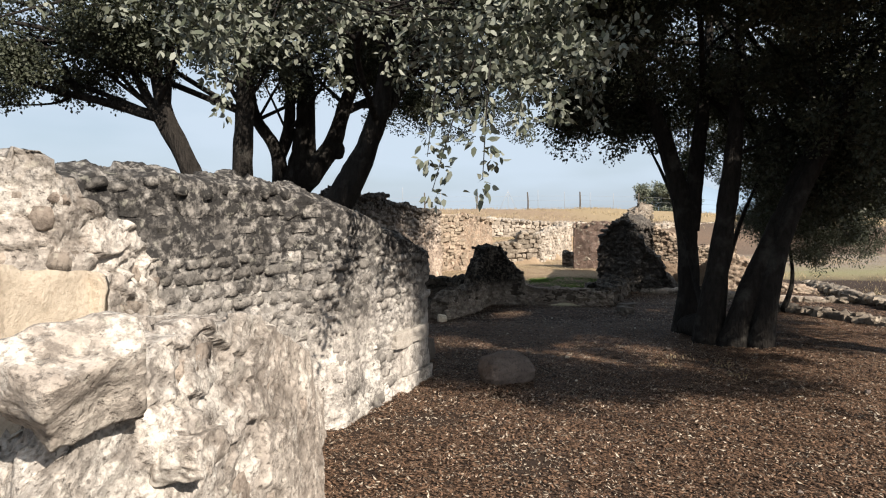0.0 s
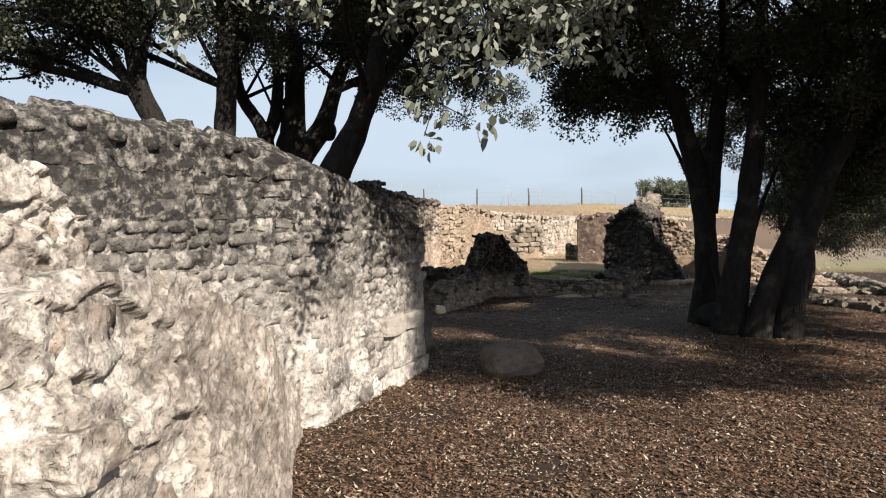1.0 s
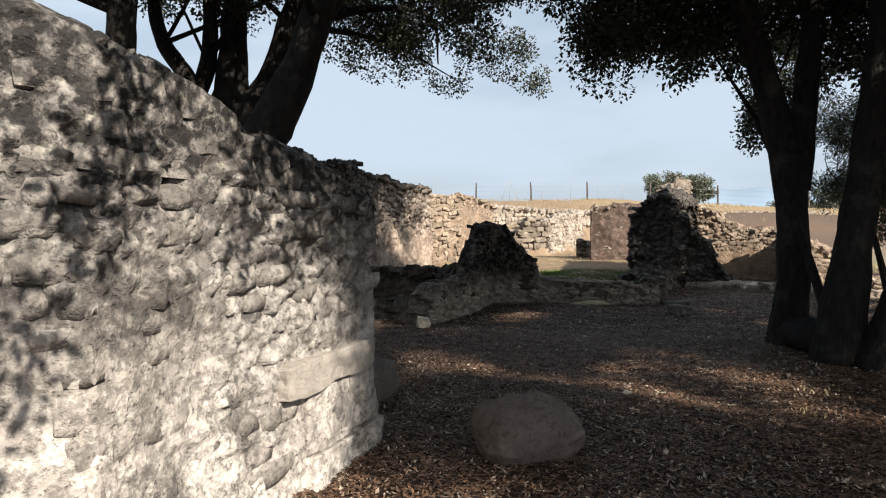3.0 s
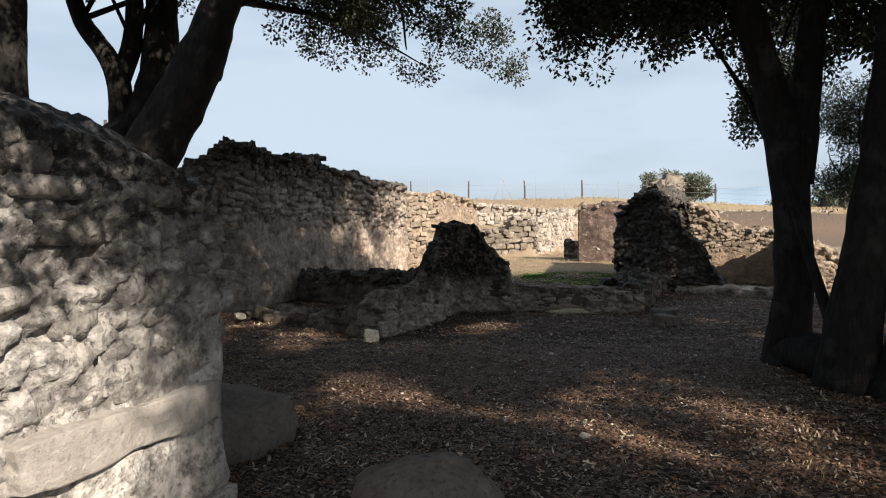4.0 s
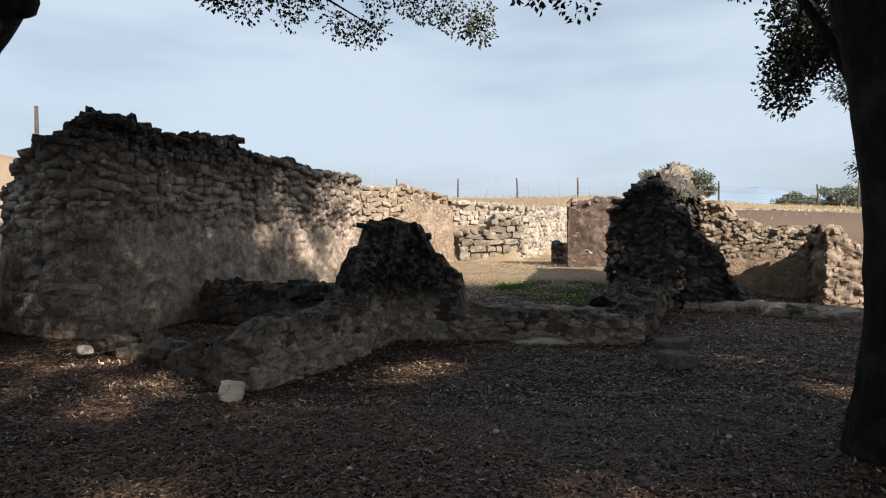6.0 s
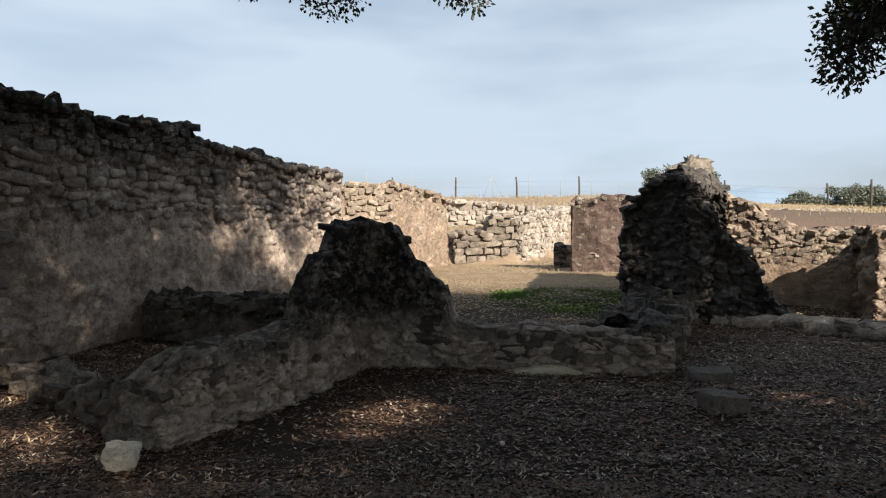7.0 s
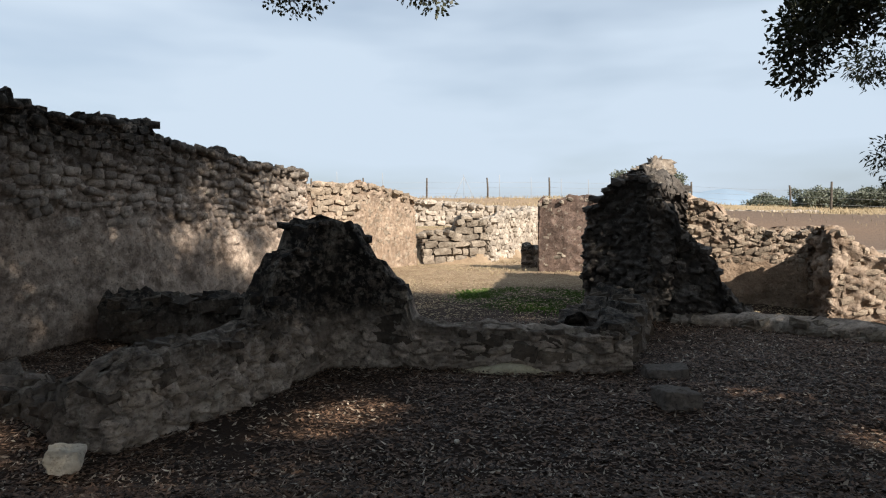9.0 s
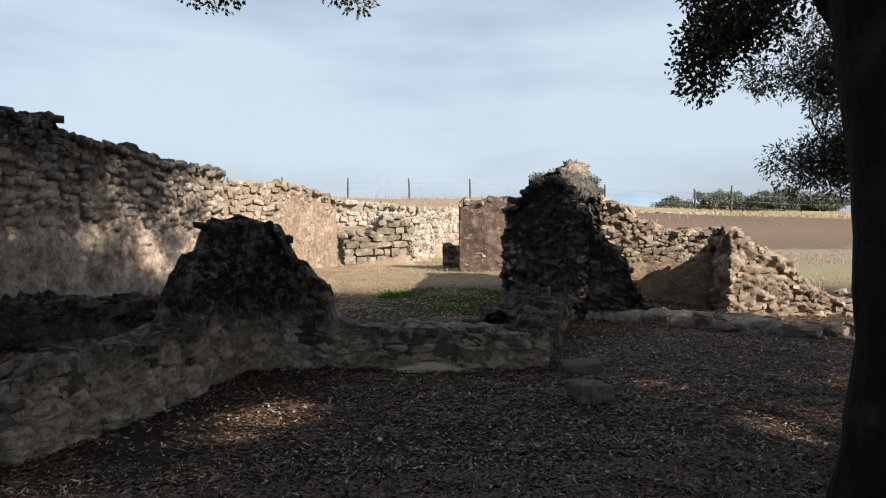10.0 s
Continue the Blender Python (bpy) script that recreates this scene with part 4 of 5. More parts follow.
course_stone((-0.68, 7.6), (-0.33, 8.58), 0.68, 0.17, 0.3, DRESSED, "smooth pale dressed stone banding the wall's end", 17)
course_stone((-0.63, 7.85), (-0.33, 8.64), 0.4, 0.36, 0.3, LIME, "smooth grey dressed stone at the wall's end", 18)
course_stone((-0.6, 7.85), (-0.3, 8.66), 0.08, 0.26, 0.32, LIME, "smooth grey dressed footing stone at the wall's end", 19)
course_stone((-0.95, 9.0), (-1.12, 10.0), 0.5, 0.34, 0.16, DRESSED, "smooth pale dressed stone in the wall behind", 20)
for k in range(46):
    x, y = rnd.uniform(-2.0, 7.5), rnd.uniform(4.5, 17.5)
    if x < -0.3 and y < 13:
        x += 2.5
    s = rnd.choice((0.02, 0.025, 0.03, 0.05))
    loose_rock("pebble", (x, y, float(ground_height(x, y)) + s * 0.15), (s * 1.4, s, s * 0.8), (0, 0, rnd.uniform(0, 180)), rnd.choice((WHITEROCK, BOULDER, BLOCKROCK)), "small stone lying in the dead leaves", 30 + k, "pebble", "pebbles in the litter")

# ---- oaks ----
nr = np.random.RandomState(9)


# openings in the canopy: where the sun comes through to the litter (x, y, half length, half width)
SUN_GAPS = [(-3.1, 15.35, 0.6, 0.4), (-2.1, 15.25, 0.7, 0.4), (-1.1, 14.35, 0.6, 0.42), (2.15, 11.3, 0.5, 0.26), (2.95, 10.65, 0.5, 0.28), (3.7, 10.4, 0.5, 0.26),
            (1.3, 14.2, 0.62, 0.36), (1.65, 14.95, 0.62, 0.38), (5.0, 15.1, 0.62, 0.38), (3.35, 9.25, 0.5, 0.28), (5.6, 14.0, 0.85, 0.45)]


def let_sun_in(c):
    foot = c[:, :2] - np.array(sun_way.xy) * (c[:, 2] / sun_way.z)[:, None]
    ok = np.ones(len(c), bool)
    for x, y, a, b in SUN_GAPS:
        ok &= ((foot[:, 0] - x) / a) ** 2 + ((foot[:, 1] - y) / b) ** 2 > 1
    return c[ok]


def oak(name, label, stems, blobs, per=95, length=0.072, width=0.046, spread=0.145, material=None, twigs=60, category="tree", six=False, hang=0.1, limbs=(), thin=1.0, strands=(), knot=None):
    """stems: lists of (x, y, z, radius). The crown hangs on limbs that leave the stems' tips."""
    t = thing(name, label, category, tuple(stems[0][0][:3]))
    for k, st in enumerate(stems):
        V, F = tube([p[:3] for p in st], [p[3] for p in st], 14, 3 + k, 0.10)
        stem = child("trunk", mesh_of("trunk", V, F, BARK), t)
        if knot and k == knot[0]:
            hump = rock_mesh("knot", 90, BARK, (0.3, 0.3, 0.34), 0.8, 0.06, 1)
            hump.transform(Matrix.Translation(knot[1]))
            child("knot", hump, stem)
    centres = let_sun_in(in_blobs(blobs, nr))
    tips = np.array([st[-1][:3] for st in stems] + [st[-2][:3] for st in stems])
    bits = []
    for k in range(twigs):
        c = centres[nr.randint(len(centres))]
        a = tips[np.argmin(np.linalg.norm(tips - c, axis=1))] if k % 3 else tips[nr.randint(len(tips))]
        m = a * 0.45 + c * 0.55 + nr.normal(0, 0.25, 3) + (0, 0, 0.25)
        far = np.linalg.norm(c - a)
        if far < 5.5:
            bits.append(tube([a, m, c], [(0.018 + 0.009 * far) * thin, (0.014 + 0.004 * far) * thin, 0.006 * thin], 6, k, 0.08, 0.2))
    for k, st in enumerate(limbs):
        bits.append(tube([p[:3] for p in st], [p[3] for p in st], 8, 60 + k, 0.08))
    extra = []
    for k, (a, c) in enumerate(strands):
        a, c = np.array(a, float), np.array(c, float)
        line = np.linspace(0.1, 1, 7)[:, None] * (c - a) + a + nr.normal(0, 0.03, (7, 3))
        bits.append(tube([a, (a + c) / 2 + (0, 0, 0.06), c], [0.008, 0.006, 0.003], 5, k, 0, 0.1))
        extra.append(leaves(line, 15, length, width, 0.05, nr, 0.5, six))
    if bits:
        V, F = join(bits)
        child("boughwork", mesh_of("boughwork", V, F, BARK), t)
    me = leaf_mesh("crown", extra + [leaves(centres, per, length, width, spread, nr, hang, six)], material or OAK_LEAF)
    child("crown", me, t)
    return t


oak("holm_oak", "multi-stemmed dark holm oak standing on the bank behind the wall",
    [[(-4.8, 14.8, 0.7, 0.6), (-4.4, 14.8, 1.8, 0.46), (-3.85, 14.8, 2.5, 0.36), (-3.3, 14.8, 3.15, 0.29), (-3.05, 14.8, 4.6, 0.21), (-3.1, 14.7, 6.4, 0.11)],
     [(-3.75, 14.8, 2.5, 0.34), (-2.95, 14.8, 3.25, 0.28), (-2.5, 14.75, 3.8, 0.2), (-2.15, 14.6, 4.7, 0.15), (-1.5, 14.8, 6.2, 0.08)],
     [(-4.4, 14.8, 1.4, 0.26), (-3.7, 14.8, 2.8, 0.19), (-3.7, 14.7, 3.7, 0.16), (-4.1, 14.6, 4.4, 0.12), (-4.2, 14.4, 6.0, 0.07)],
     [(-3.68, 14.75, 3.5, 0.13), (-3.45, 14.7, 4.1, 0.13), (-3.4, 14.6, 5.6, 0.08)]],
    [(-3.2, 14.2, 6.5, 3.0, 2.6, 1.6, 480), (-0.4, 16.4, 6.1, 2.6, 2.0, 1.3, 400), (0.1, 19.3, 4.85, 0.5, 0.3, 0.35, 7), (-0.9, 18.6, 5.3, 0.9, 0.6, 0.5, 26), (1.5, 18.4, 5.1, 0.8, 0.6, 0.5, 26), (2.4, 18.2, 4.7, 0.3, 0.3, 0.25, 6)],
    knot=(1, (-2.36, 14.75, 3.72)), limbs=[[(-2.1, 14.6, 4.6, 0.1), (-1.0, 15.8, 5.3, 0.07), (0.1, 17.5, 5.6, 0.04), (0.2, 19.0, 5.1, 0.015)]])
# its nearest high crown clumps are out of view, added to shade the trunks
oak("holm_oak", "slender holm oak leaning over the wall",
    [[(-2.5, 12.0, 1.0, 0.34), (-2.1, 12.0, 2.1, 0.29), (-1.6, 12.0, 3.0, 0.24), (-1.2, 11.9, 3.9, 0.18), (-0.9, 11.7, 5.2, 0.12), (-0.6, 11.2, 6.6, 0.07)],
     [(-1.25, 11.95, 3.8, 0.12), (-0.6, 12.3, 4.8, 0.09), (0.2, 12.8, 6.0, 0.05)]],
    [(-0.6, 11.6, 6.3, 2.2, 2.0, 1.1, 300), (1.2, 13.6, 6.3, 1.9, 1.8, 1.1, 280), (0.9, 9.2, 6.1, 1.6, 1.4, 0.8, 200), (1.4, 8.2, 6.0, 1.2, 1.0, 0.6, 140)])
oak("holm_oak", "upright dark holm oak behind the wall",
    [[(-3.75, 12.6, 1.0, 0.24), (-3.85, 12.6, 3.0, 0.21), (-3.75, 12.5, 4.2, 0.18), (-3.7, 12.3, 6.4, 0.09)],
     [(-4.3, 12.0, 1.0, 0.25), (-4.5, 12.0, 2.8, 0.2), (-5.0, 12.0, 4.0, 0.15), (-5.3, 11.9, 5.6, 0.09)],
     [(-4.55, 12.0, 3.0, 0.13), (-5.2, 12.0, 4.1, 0.1), (-5.9, 12.1, 5.4, 0.06)]],
    [(-4.4, 12.0, 6.0, 2.0, 1.8, 1.1, 280), (-6.6, 11.8, 5.5, 2.0, 1.8, 1.2, 240), (-9.0, 12.0, 5.3, 1.5, 1.5, 1.2, 120)],
    limbs=[[(-5.0, 12.0, 4.0, 0.11), (-6.2, 12.1, 4.35, 0.08), (-7.2, 12.2, 4.6, 0.06), (-8.4, 12.2, 5.0, 0.03)], [(-6.6, 12.1, 4.4, 0.05), (-7.0, 12.0, 5.2, 0.03), (-7.6, 12.0, 5.7, 0.015)]])
# some high crown clumps are out of view, added for their shade
oak("holm_oak", "many-stemmed dark holm oak shading the litter",
    [[(4.6, 12.3, -0.1, 0.3), (4.62, 12.3, 0.4, 0.205), (4.62, 12.32, 1.6, 0.185), (4.47, 12.35, 2.6, 0.18), (4.12, 12.4, 3.8, 0.15), (3.5, 12.6, 5.6, 0.09)],
     [(4.68, 12.3, 1.9, 0.15), (4.8, 12.35, 3.3, 0.14), (4.95, 12.4, 4.4, 0.11), (5.1, 12.5, 6.2, 0.06)],
     [(4.62, 11.35, -0.1, 0.31), (4.66, 11.35, 0.4, 0.235), (4.84, 11.35, 1.6, 0.18), (5.06, 11.4, 3.2, 0.145), (5.3, 11.7, 5.6, 0.08)],
     [(4.56, 12.3, 0.1, 0.2), (4.6, 11.95, 0.16, 0.22), (4.62, 11.6, 0.17, 0.22), (4.64, 11.35, 0.1, 0.2)],
     [(4.9, 11.05, -0.1, 0.3), (5.0, 11.05, 0.35, 0.2), (5.5, 11.05, 1.6, 0.17), (6.1, 11.1, 2.9, 0.14), (6.9, 11.2, 4.6, 0.09)],
     [(5.3, 10.9, -0.1, 0.26), (5.4, 10.9, 0.6, 0.18), (5.75, 10.9, 2.0, 0.15), (6.4, 10.7, 3.6, 0.11), (7.0, 10.3, 5.2, 0.07)]],
    [(5.0, 12.2, 5.7, 2.6, 2.4, 1.7, 520), (7.6, 11.0, 4.6, 2.3, 2.6, 2.0, 430), (6.9, 11.9, 3.1, 1.3, 1.2, 1.3, 210), (3.2, 13.9, 4.75, 1.3, 1.0, 0.85, 150), (7.2, 14.0, 4.9, 2.2, 1.2, 1.2, 300), (3.1, 10.2, 6.3, 1.9, 2.0, 1.1, 280), (5.0, 8.8, 5.6, 1.3, 1.2, 0.8, 330), (2.9, 10.8, 6.0, 1.1, 1.0, 0.4, 130), (1.9, 11.6, 6.7, 1.4, 1.2, 0.8, 160), (2.9, 15.3, 6.4, 1.2, 1.0, 0.7, 150), (6.4, 16.1, 4.15, 0.8, 0.5, 0.8, 85), (5.95, 16.15, 3.35, 0.3, 0.28, 0.4, 18), (3.0, 13.7, 4.2, 1.1, 0.6, 0.5, 60), (4.0, 13.3, 3.95, 0.6, 0.5, 0.55, 65), (7.0, 10.2, 3.9, 1.6, 1.2, 1.2, 50), (8.4, 12.8, 2.9, 1.0, 0.8, 0.9, 150), (7.7, 13.6, 2.5, 0.7, 0.6, 0.5, 70)], twigs=90)
# out of the camera's sight: this oak is added for its shade
oak("holm_oak", "spreading holm oak out of view, added to shade the clearing",
    [[(9.3, 7.6, -0.1, 0.32), (9.2, 7.6, 1.2, 0.24), (8.9, 7.7, 3.0, 0.2), (8.6, 7.8, 5.0, 0.12)],
     [(9.2, 7.6, 1.8, 0.15), (9.9, 7.2, 3.4, 0.13), (10.4, 6.8, 5.2, 0.08)]],
    [(9.0, 7.8, 5.0, 2.6, 2.6, 2.0, 480), (6.6, 6.9, 5.6, 1.8, 2.0, 1.0, 300), (7.6, 3.9, 5.3, 2.6, 2.3, 1.2, 480), (3.9, 4.2, 5.5, 1.1, 1.1, 0.6, 170), (5.7, 2.7, 5.4, 1.2, 1.0, 0.6, 160), (3.5, 6.4, 6.2, 1.2, 1.2, 0.7, 150), (11.0, 11.0, 5.0, 2.0, 2.0, 1.5, 260), (6.9, 1.9, 5.4, 1.2, 0.6, 0.5, 110), (5.2, 5.0, 5.9, 1.1, 1.0, 0.5, 140), (10.6, 6.4, 6.5, 2.0, 2.0, 1.2, 420), (8.4, 6.6, 6.9, 1.4, 1.4, 0.8, 200)])
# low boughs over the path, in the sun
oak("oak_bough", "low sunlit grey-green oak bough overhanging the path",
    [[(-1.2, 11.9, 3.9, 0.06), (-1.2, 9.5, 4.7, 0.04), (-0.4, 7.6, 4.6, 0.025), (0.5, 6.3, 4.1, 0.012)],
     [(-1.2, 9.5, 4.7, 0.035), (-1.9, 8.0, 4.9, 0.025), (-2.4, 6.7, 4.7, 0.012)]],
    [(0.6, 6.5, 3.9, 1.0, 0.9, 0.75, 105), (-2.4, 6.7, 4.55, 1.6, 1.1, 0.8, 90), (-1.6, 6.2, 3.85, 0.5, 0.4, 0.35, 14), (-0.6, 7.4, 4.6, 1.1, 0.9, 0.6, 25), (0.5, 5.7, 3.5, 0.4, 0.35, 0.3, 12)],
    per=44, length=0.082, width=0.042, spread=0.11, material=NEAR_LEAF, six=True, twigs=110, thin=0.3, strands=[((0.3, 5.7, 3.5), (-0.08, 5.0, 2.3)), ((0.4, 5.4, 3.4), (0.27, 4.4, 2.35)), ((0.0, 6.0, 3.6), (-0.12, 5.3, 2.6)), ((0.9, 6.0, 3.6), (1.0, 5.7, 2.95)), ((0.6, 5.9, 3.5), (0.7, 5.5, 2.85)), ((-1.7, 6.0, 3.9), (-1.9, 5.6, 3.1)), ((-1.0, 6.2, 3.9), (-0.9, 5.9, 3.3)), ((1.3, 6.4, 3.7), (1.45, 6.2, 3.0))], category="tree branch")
oak("oleaster", "small thin-stemmed wild olive with narrow grey-green leaves",
    [[(7.65, 14.85, -0.1, 0.07), (7.5, 14.9, 0.7, 0.05), (7.45, 15.2, 1.6, 0.04), (7.6, 15.9, 2.8, 0.02)],
     [(7.7, 14.85, -0.1, 0.07), (8.0, 14.95, 0.6, 0.05), (8.1, 15.3, 1.6, 0.035), (8.3, 16.2, 2.9, 0.02)]],
    [(7.75, 16.7, 3.3, 0.5, 0.5, 0.45, 60), (8.5, 16.3, 3.4, 0.7, 0.7, 0.6, 100), (8.1, 16.7, 2.35, 0.65, 0.5, 0.4, 85), (8.8, 16.1, 2.6, 0.7, 0.7, 0.5, 90), (7.55, 16.9, 2.2, 0.3, 0.25, 0.15, 10), (8.6, 14.9, 2.0, 1.4, 0.9, 0.8, 300)],
    per=100, length=0.07, width=0.022, spread=0.11, material=OLIVE_LEAF, twigs=40, thin=0.35, hang=0.3)

# ---- litter ----
def litter(name, label, n, box, length, width, material, seed, category, flat=0.35, clear=()):
    r = np.random.RandomState(seed)
    x, y = r.uniform(box[0], box[1], n), r.uniform(box[2], box[3], n)
    drift = fractal(np.c_[x, y, np.full(n, seed)], 1.3, 5, 4, 0.6)
    ok = ~((x < -1.3) & (y < 10.8)) & (drift + r.uniform(-0.5, 0.5, n) > -0.75)
    rim = np.minimum(np.minimum(x - box[0] + (box[0] > -3) * 2, box[1] - x), np.minimum(y - box[2], box[3] - y + 2))
    ok &= r.uniform(0, 1, n) < rim / 0.9 + 0.25 * drift
    x, y = x[ok], y[ok]
    n = len(x)
    p0 = np.c_[x, y, np.zeros(n)]
    z = ground_height(x, y) + fractal(p0, 0.45, 3, 3) * 0.045 + fractal(p0, 5.0, 7, 3) * 0.012 + r.uniform(0.003, 0.02, n)
    a = r.uniform(0, 2 * math.pi, n)
    ax = np.c_[np.cos(a), np.sin(a), r.normal(0, flat, n)]
    sd = np.c_[-np.sin(a), np.cos(a), r.normal(0, flat, n)]
    L, W = (length * r.uniform(0.4, 1.6, n))[:, None] / 2, (width * r.uniform(0.6, 1.3, n))[:, None] / 2
    p = np.c_[x, y, z]
    bend = np.c_[np.zeros((n, 2)), r.uniform(0, 0.35, n)] * L
    V = np.stack([p - ax * L + bend, p + sd * W, p + ax * L + bend, p - sd * W], 1).reshape(-1, 3)
    ob = new(name, mesh_of(name, V, np.arange(n * 4).reshape(n, 4), material, smooth=False))
    return tagged(ob, label, category, kind="stuff")


litter("dead_leaves", "brown and grey dead oak leaves strewn over the ground", 320000, (-1.4, 8.4, 3.5, 13.5), 0.036, 0.018, DEAD_LEAF, 21, "dead leaves", 0.2)
litter("dead_leaves", "brown dead oak leaves between the walls", 190000, (-4.2, 10.5, 11.0, 19.3), 0.042, 0.02, DEAD_LEAF, 22, "dead leaves", 0.2)
litter("pale_leaves", "scattered pale curled dead leaves", 27500, (-3.2, 9.5, 3.5, 19.0), 0.042, 0.019, PALE_LEAF, 24, "dead leaves", 0.3)
litter("pale_leaves", "thin scatter of pale broken leaf scraps", 54000, (-1.4, 8.6, 3.5, 14.0), 0.018, 0.01, PALE_LEAF, 27, "dead leaves", 0.4)
litter("straw_bits", "bleached straw and leaf scraps on the floors of the rooms", 45000, (-0.5, 9.5, 18.6, 34.0), 0.06, 0.016, STRAW, 25, "straw", 0.15)
litter("fallen_twigs", "thin dry twigs among the dead leaves", 6000, (-2.5, 8.0, 4.3, 18.5), 0.16, 0.005, DEAD_LEAF, 23, "twigs", 0.08)


def grass(name, label, spots, per, tall, material, seed, category="grass"):
    r = np.random.RandomState(seed)
    C = np.repeat(np.array(spots, float), per, axis=0)
    n = len(C)
    x, y = C[:, 0] + r.normal(0, 1, n) * C[:, 2], C[:, 1] + r.normal(0, 1, n) * C[:, 2]
    z = ground_height(x, y) - 0.01
    a = r.uniform(0, 6.28, n)
    h = tall * r.uniform(0.4, 1.2, n)
    lean = r.normal(0, 0.4, (n, 2)) * h[:, None]
    w = np.c_[np.cos(a), np.sin(a), np.zeros(n)] * 0.007 * (1 + tall * 6)
    b = np.c_[x, y, z]
    m = b + np.c_[lean * 0.35, h * 0.6]
    V = np.stack([b - w, b + w, m + w * 0.7, np.c_[b[:, :2] + lean, z + h], m - w * 0.7], 1).reshape(-1, 3)
    ob = new(name, mesh_of(name, V, np.arange(n * 5).reshape(n, 5), material, smooth=False))
    return tagged(ob, label, category, kind="stuff")


grass("green_grass", "short bright green grass in the middle room", [(4.15 + 1.1 * math.cos(k * 2.4) * (k / 60) ** 0.5 * 1.1, 21.2 + 1.3 * math.sin(k * 2.4) * (k / 60) ** 0.5, 0.18) for k in range(60)], 420, 0.05, GRASS, 31)
grass("dry_grass", "dry straw-coloured grass across the far rooms", [(rnd.uniform(0, 9), rnd.uniform(23.5, 35), 0.4) for k in range(50)], 90, 0.05, STRAW, 32)
grass("dry_grass", "dry yellow grass tufts on the far bank", [(rnd.uniform(-14, 40), rnd.uniform(38, 60), 0.8) for k in range(200)], 50, 0.17, STRAW, 33)
grass("grass_tufts", "sparse dry grass tufts in the litter", [(3.6, 9.9, 0.14), (4.1, 9.3, 0.12), (3.9, 8.7, 0.1), (3.2, 9.3, 0.1), (-1.7, 15.1, 0.2), (-1.0, 14.3, 0.15)], 26, 0.04, STRAW, 34)
grass("dry_grass", "short olive grass of the open field", [(rnd.uniform(10, 30), rnd.uniform(17, 34), 0.7) for k in range(120)], 90, 0.06, STRAW, 35)


# ---- fence and distance ----
def fence_post(x, y, tall, lean, label="weathered wooden fence post in dry grass"):
    z = float(ground_height(x, y))
    V, F = tube([(0, 0, -0.2), (0.01, 0, tall * 0.5), (lean, 0.01, tall)], [0.075, 0.07, 0.06], 8, 3, 0.06, 0.3)
    ob = new("fence_post", mesh_of("fence_post", V, F, POSTWOOD))
    ob.location = (x, y, z)
    return tagged(ob, label, "fence post", "posts of the wire fence")


POSTS = [(-12.2, 31, 1.75), (-7.5, 44, 1.6), (-4.6, 53, 1.5), (-1.6, 58.5, 1.5), (3.1, 59, 1.5), (7.7, 59, 1.5), (12.4, 59, 1.5), (17.5, 58.5, 1.5), (22.5, 57, 1.5), (27.6, 53, 1.5), (27.5, 48.5, 1.75), (34, 45, 1.7)]
for k, (x, y, h) in enumerate(POSTS):
    fence_post(x, y, h, rnd.uniform(-0.06, 0.06))
for k in range(len(POSTS) - 1):
    a, b = POSTS[k], POSTS[k + 1]
    for h in (0.35, 0.75, 1.15):
        pa, pb = (a[0], a[1], float(ground_height(a[0], a[1])) + h), (b[0], b[1], float(ground_height(b[0], b[1])) + h)
        mid = tuple((u + v) / 2 - (0.03 if i == 2 else 0) for i, (u, v) in enumerate(zip(pa, pb)))
        V, F = tube([pa, mid, pb], [0.006] * 3, 4, 0, 0, 1.0)
        tagged(new("fence_wire", mesh_of("fence_wire", V, F, WIRE)), "thin slack fence wire between the posts", "wire", "fence wires")


def fence_stake(x, y, tall, braces=0.0):
    z = float(ground_height(x, y))
    bits = [tube([(0, 0, -0.2), (0.01, 0, tall * 0.5), (0, 0, tall)], [0.018] * 3, 6, 1, 0, 0.5)]
    if braces:
        bits += [tube([(k * braces, 0, -0.1), (k * braces * 0.55, 0, tall * 0.42), (0, 0, tall * 0.9)], [0.016] * 3, 6, 1, 0, 0.5) for k in (-1, 1)]
    V, F = join(bits)
    ob = new("fence_stake", mesh_of("fence_stake", V, F, WIRE))
    ob.location = (x, y, z)
    return tagged(ob, "braced galvanised stake of the wire fence" if braces else "thin galvanised stake of the wire fence", "fence stake", "stakes of the wire fence")


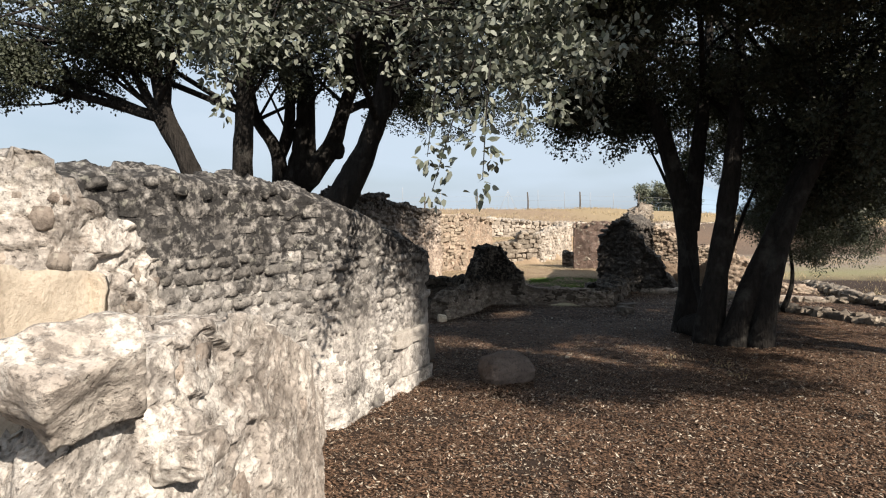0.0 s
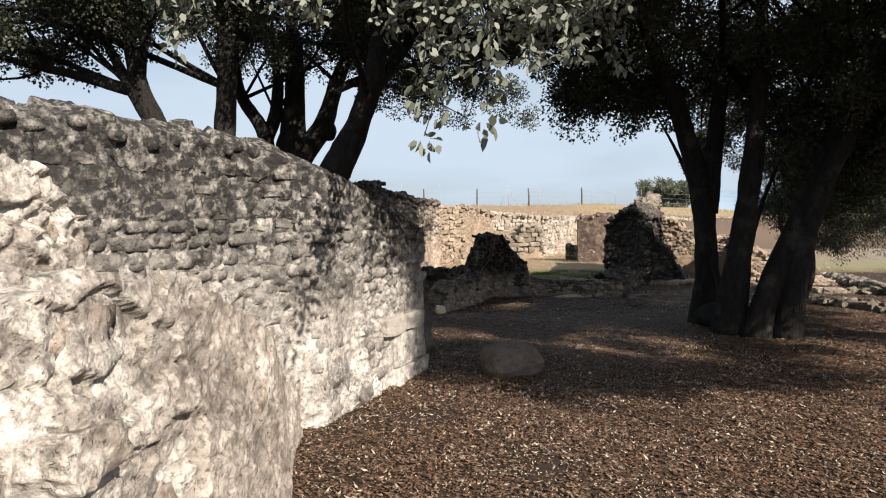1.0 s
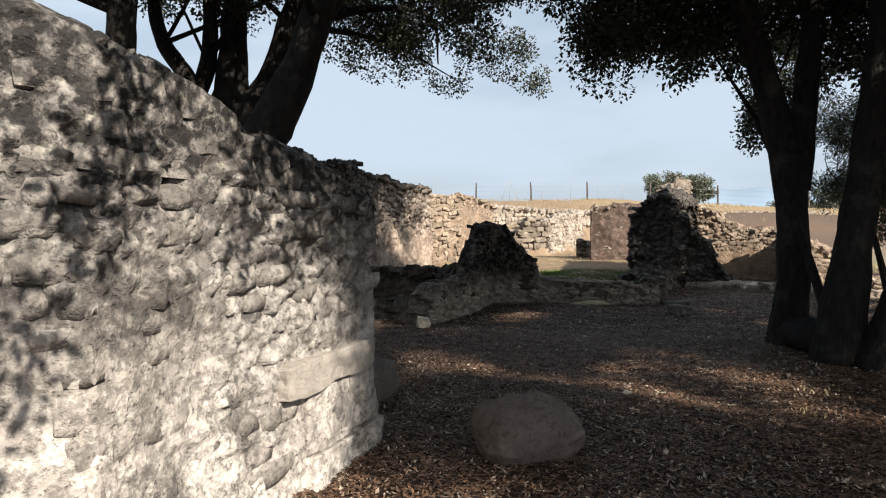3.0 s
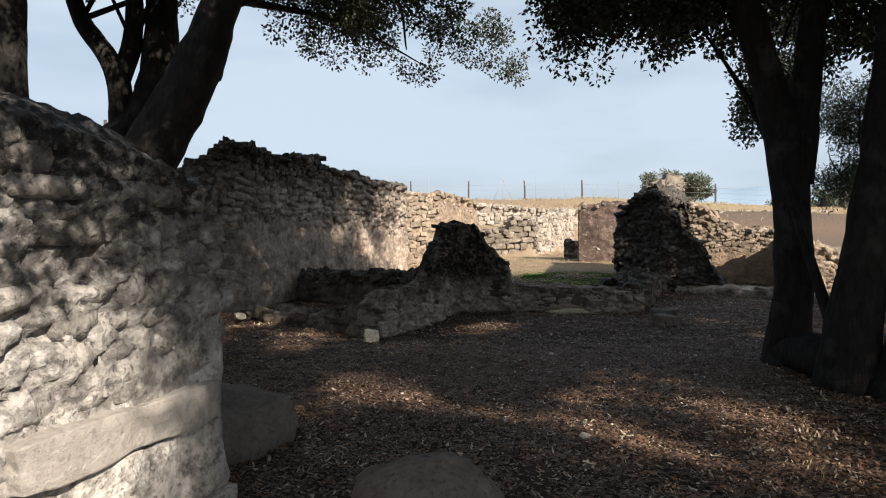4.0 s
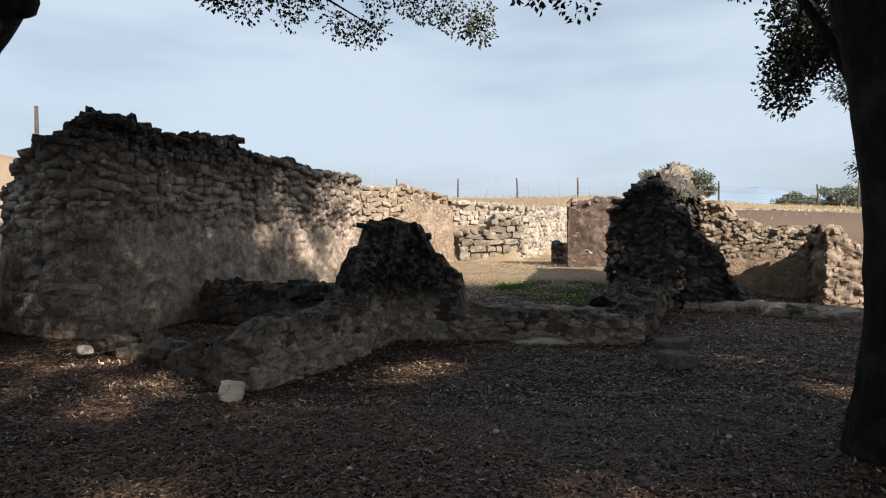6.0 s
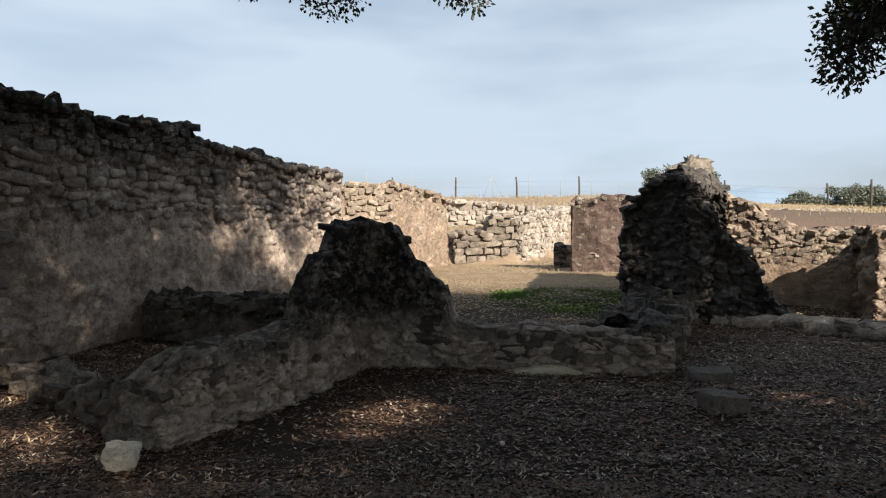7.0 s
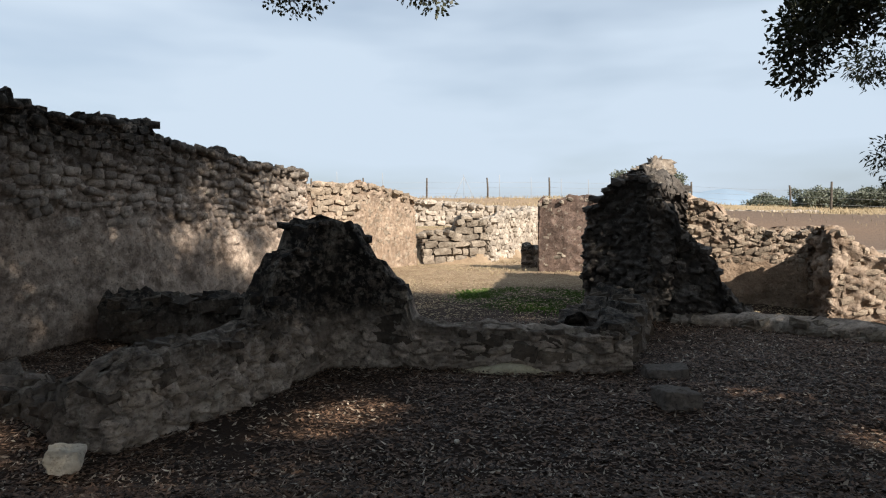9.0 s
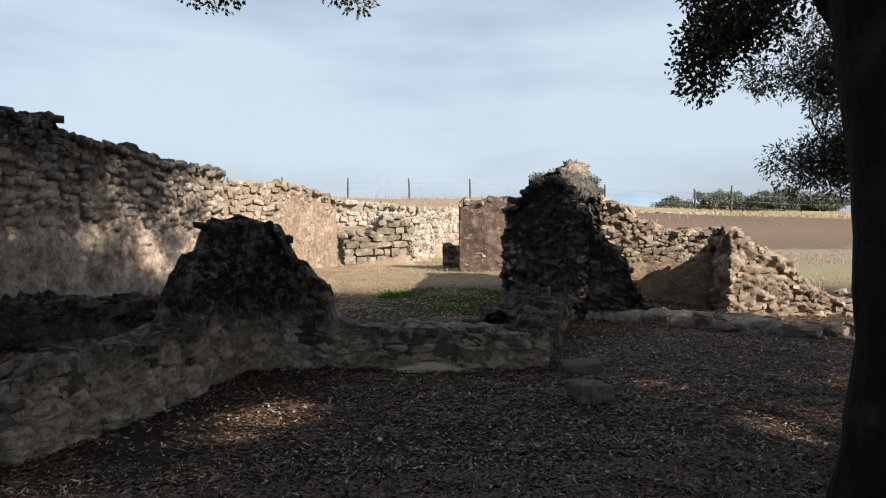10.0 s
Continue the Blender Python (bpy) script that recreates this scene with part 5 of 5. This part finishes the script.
for x, tall in ((-3.6, 2.0), (-0.2, 1.9), (8.6, 1.7), (11.0, 1.5), (13.3, 1.4), (15.4, 1.4)):
    fence_stake(x, 59.0, tall)
fence_stake(5.9, 59.0, 1.75, 0.75)


def far_tree(x, y, r, tall, label, name="far_tree"):
    z = float(ground_height(x, y))
    t = thing(name, label, "tree" if name == "far_tree" else "shrub", (x, y, z))
    V, F = tube([(x, y, z - 0.2), (x + 0.1, y, z + tall * 0.35), (x, y, z + tall * 0.6)], [0.25, 0.18, 0.08], 8, 2, 0.1, 0.4)
    child("trunk", mesh_of("trunk", V, F, BARK), t)
    blobs = [(x + nr.normal(0, r * 0.4), y + nr.normal(0, r * 0.3), z + tall * nr.uniform(0.2, 0.62), r * 0.6, r * 0.6, tall * 0.3, 45) for k in range(6)]
    child("crown", leaf_mesh("crown", [leaves(in_blobs(blobs, nr, 0.3), 80, 0.2, 0.11, 0.24, nr, 0.1)], FAR_LEAF), t)


far_tree(23.6, 66, 3.5, 3.7, "rounded green tree beyond the fence")
for k, (x, y) in enumerate([(36, 70), (40, 69), (44, 67), (48, 66), (53, 64), (58, 62), (64, 60)]):
    far_tree(x, y, 2.4, 1.75 + 0.45 * (k % 3), "low grey-green shrub along the field's edge", "far_shrub")


def hills():
    xs = np.linspace(-1200, 2600, 160)
    y = 3000.0
    h = 25 + 150 * np.exp(-((xs - 1150) / 160) ** 2) + 120 * np.exp(-((xs - 1480) / 220) ** 2) + 90 * np.exp(-((xs - 1900) / 320) ** 2) + fractal(np.c_[xs, xs * 0, xs * 0], 0.01, 4, 3) * 9
    V = np.concatenate([np.c_[xs, np.full(160, y), np.full(160, -40.0)], np.c_[xs, np.full(160, y + 120), h], np.c_[xs, np.full(160, y + 400), np.full(160, -40.0)]])
    F = [(j * 160 + i, j * 160 + i + 1, (j + 1) * 160 + i + 1, (j + 1) * 160 + i) for j in range(2) for i in range(159)]
    return V, F


V, F = hills()
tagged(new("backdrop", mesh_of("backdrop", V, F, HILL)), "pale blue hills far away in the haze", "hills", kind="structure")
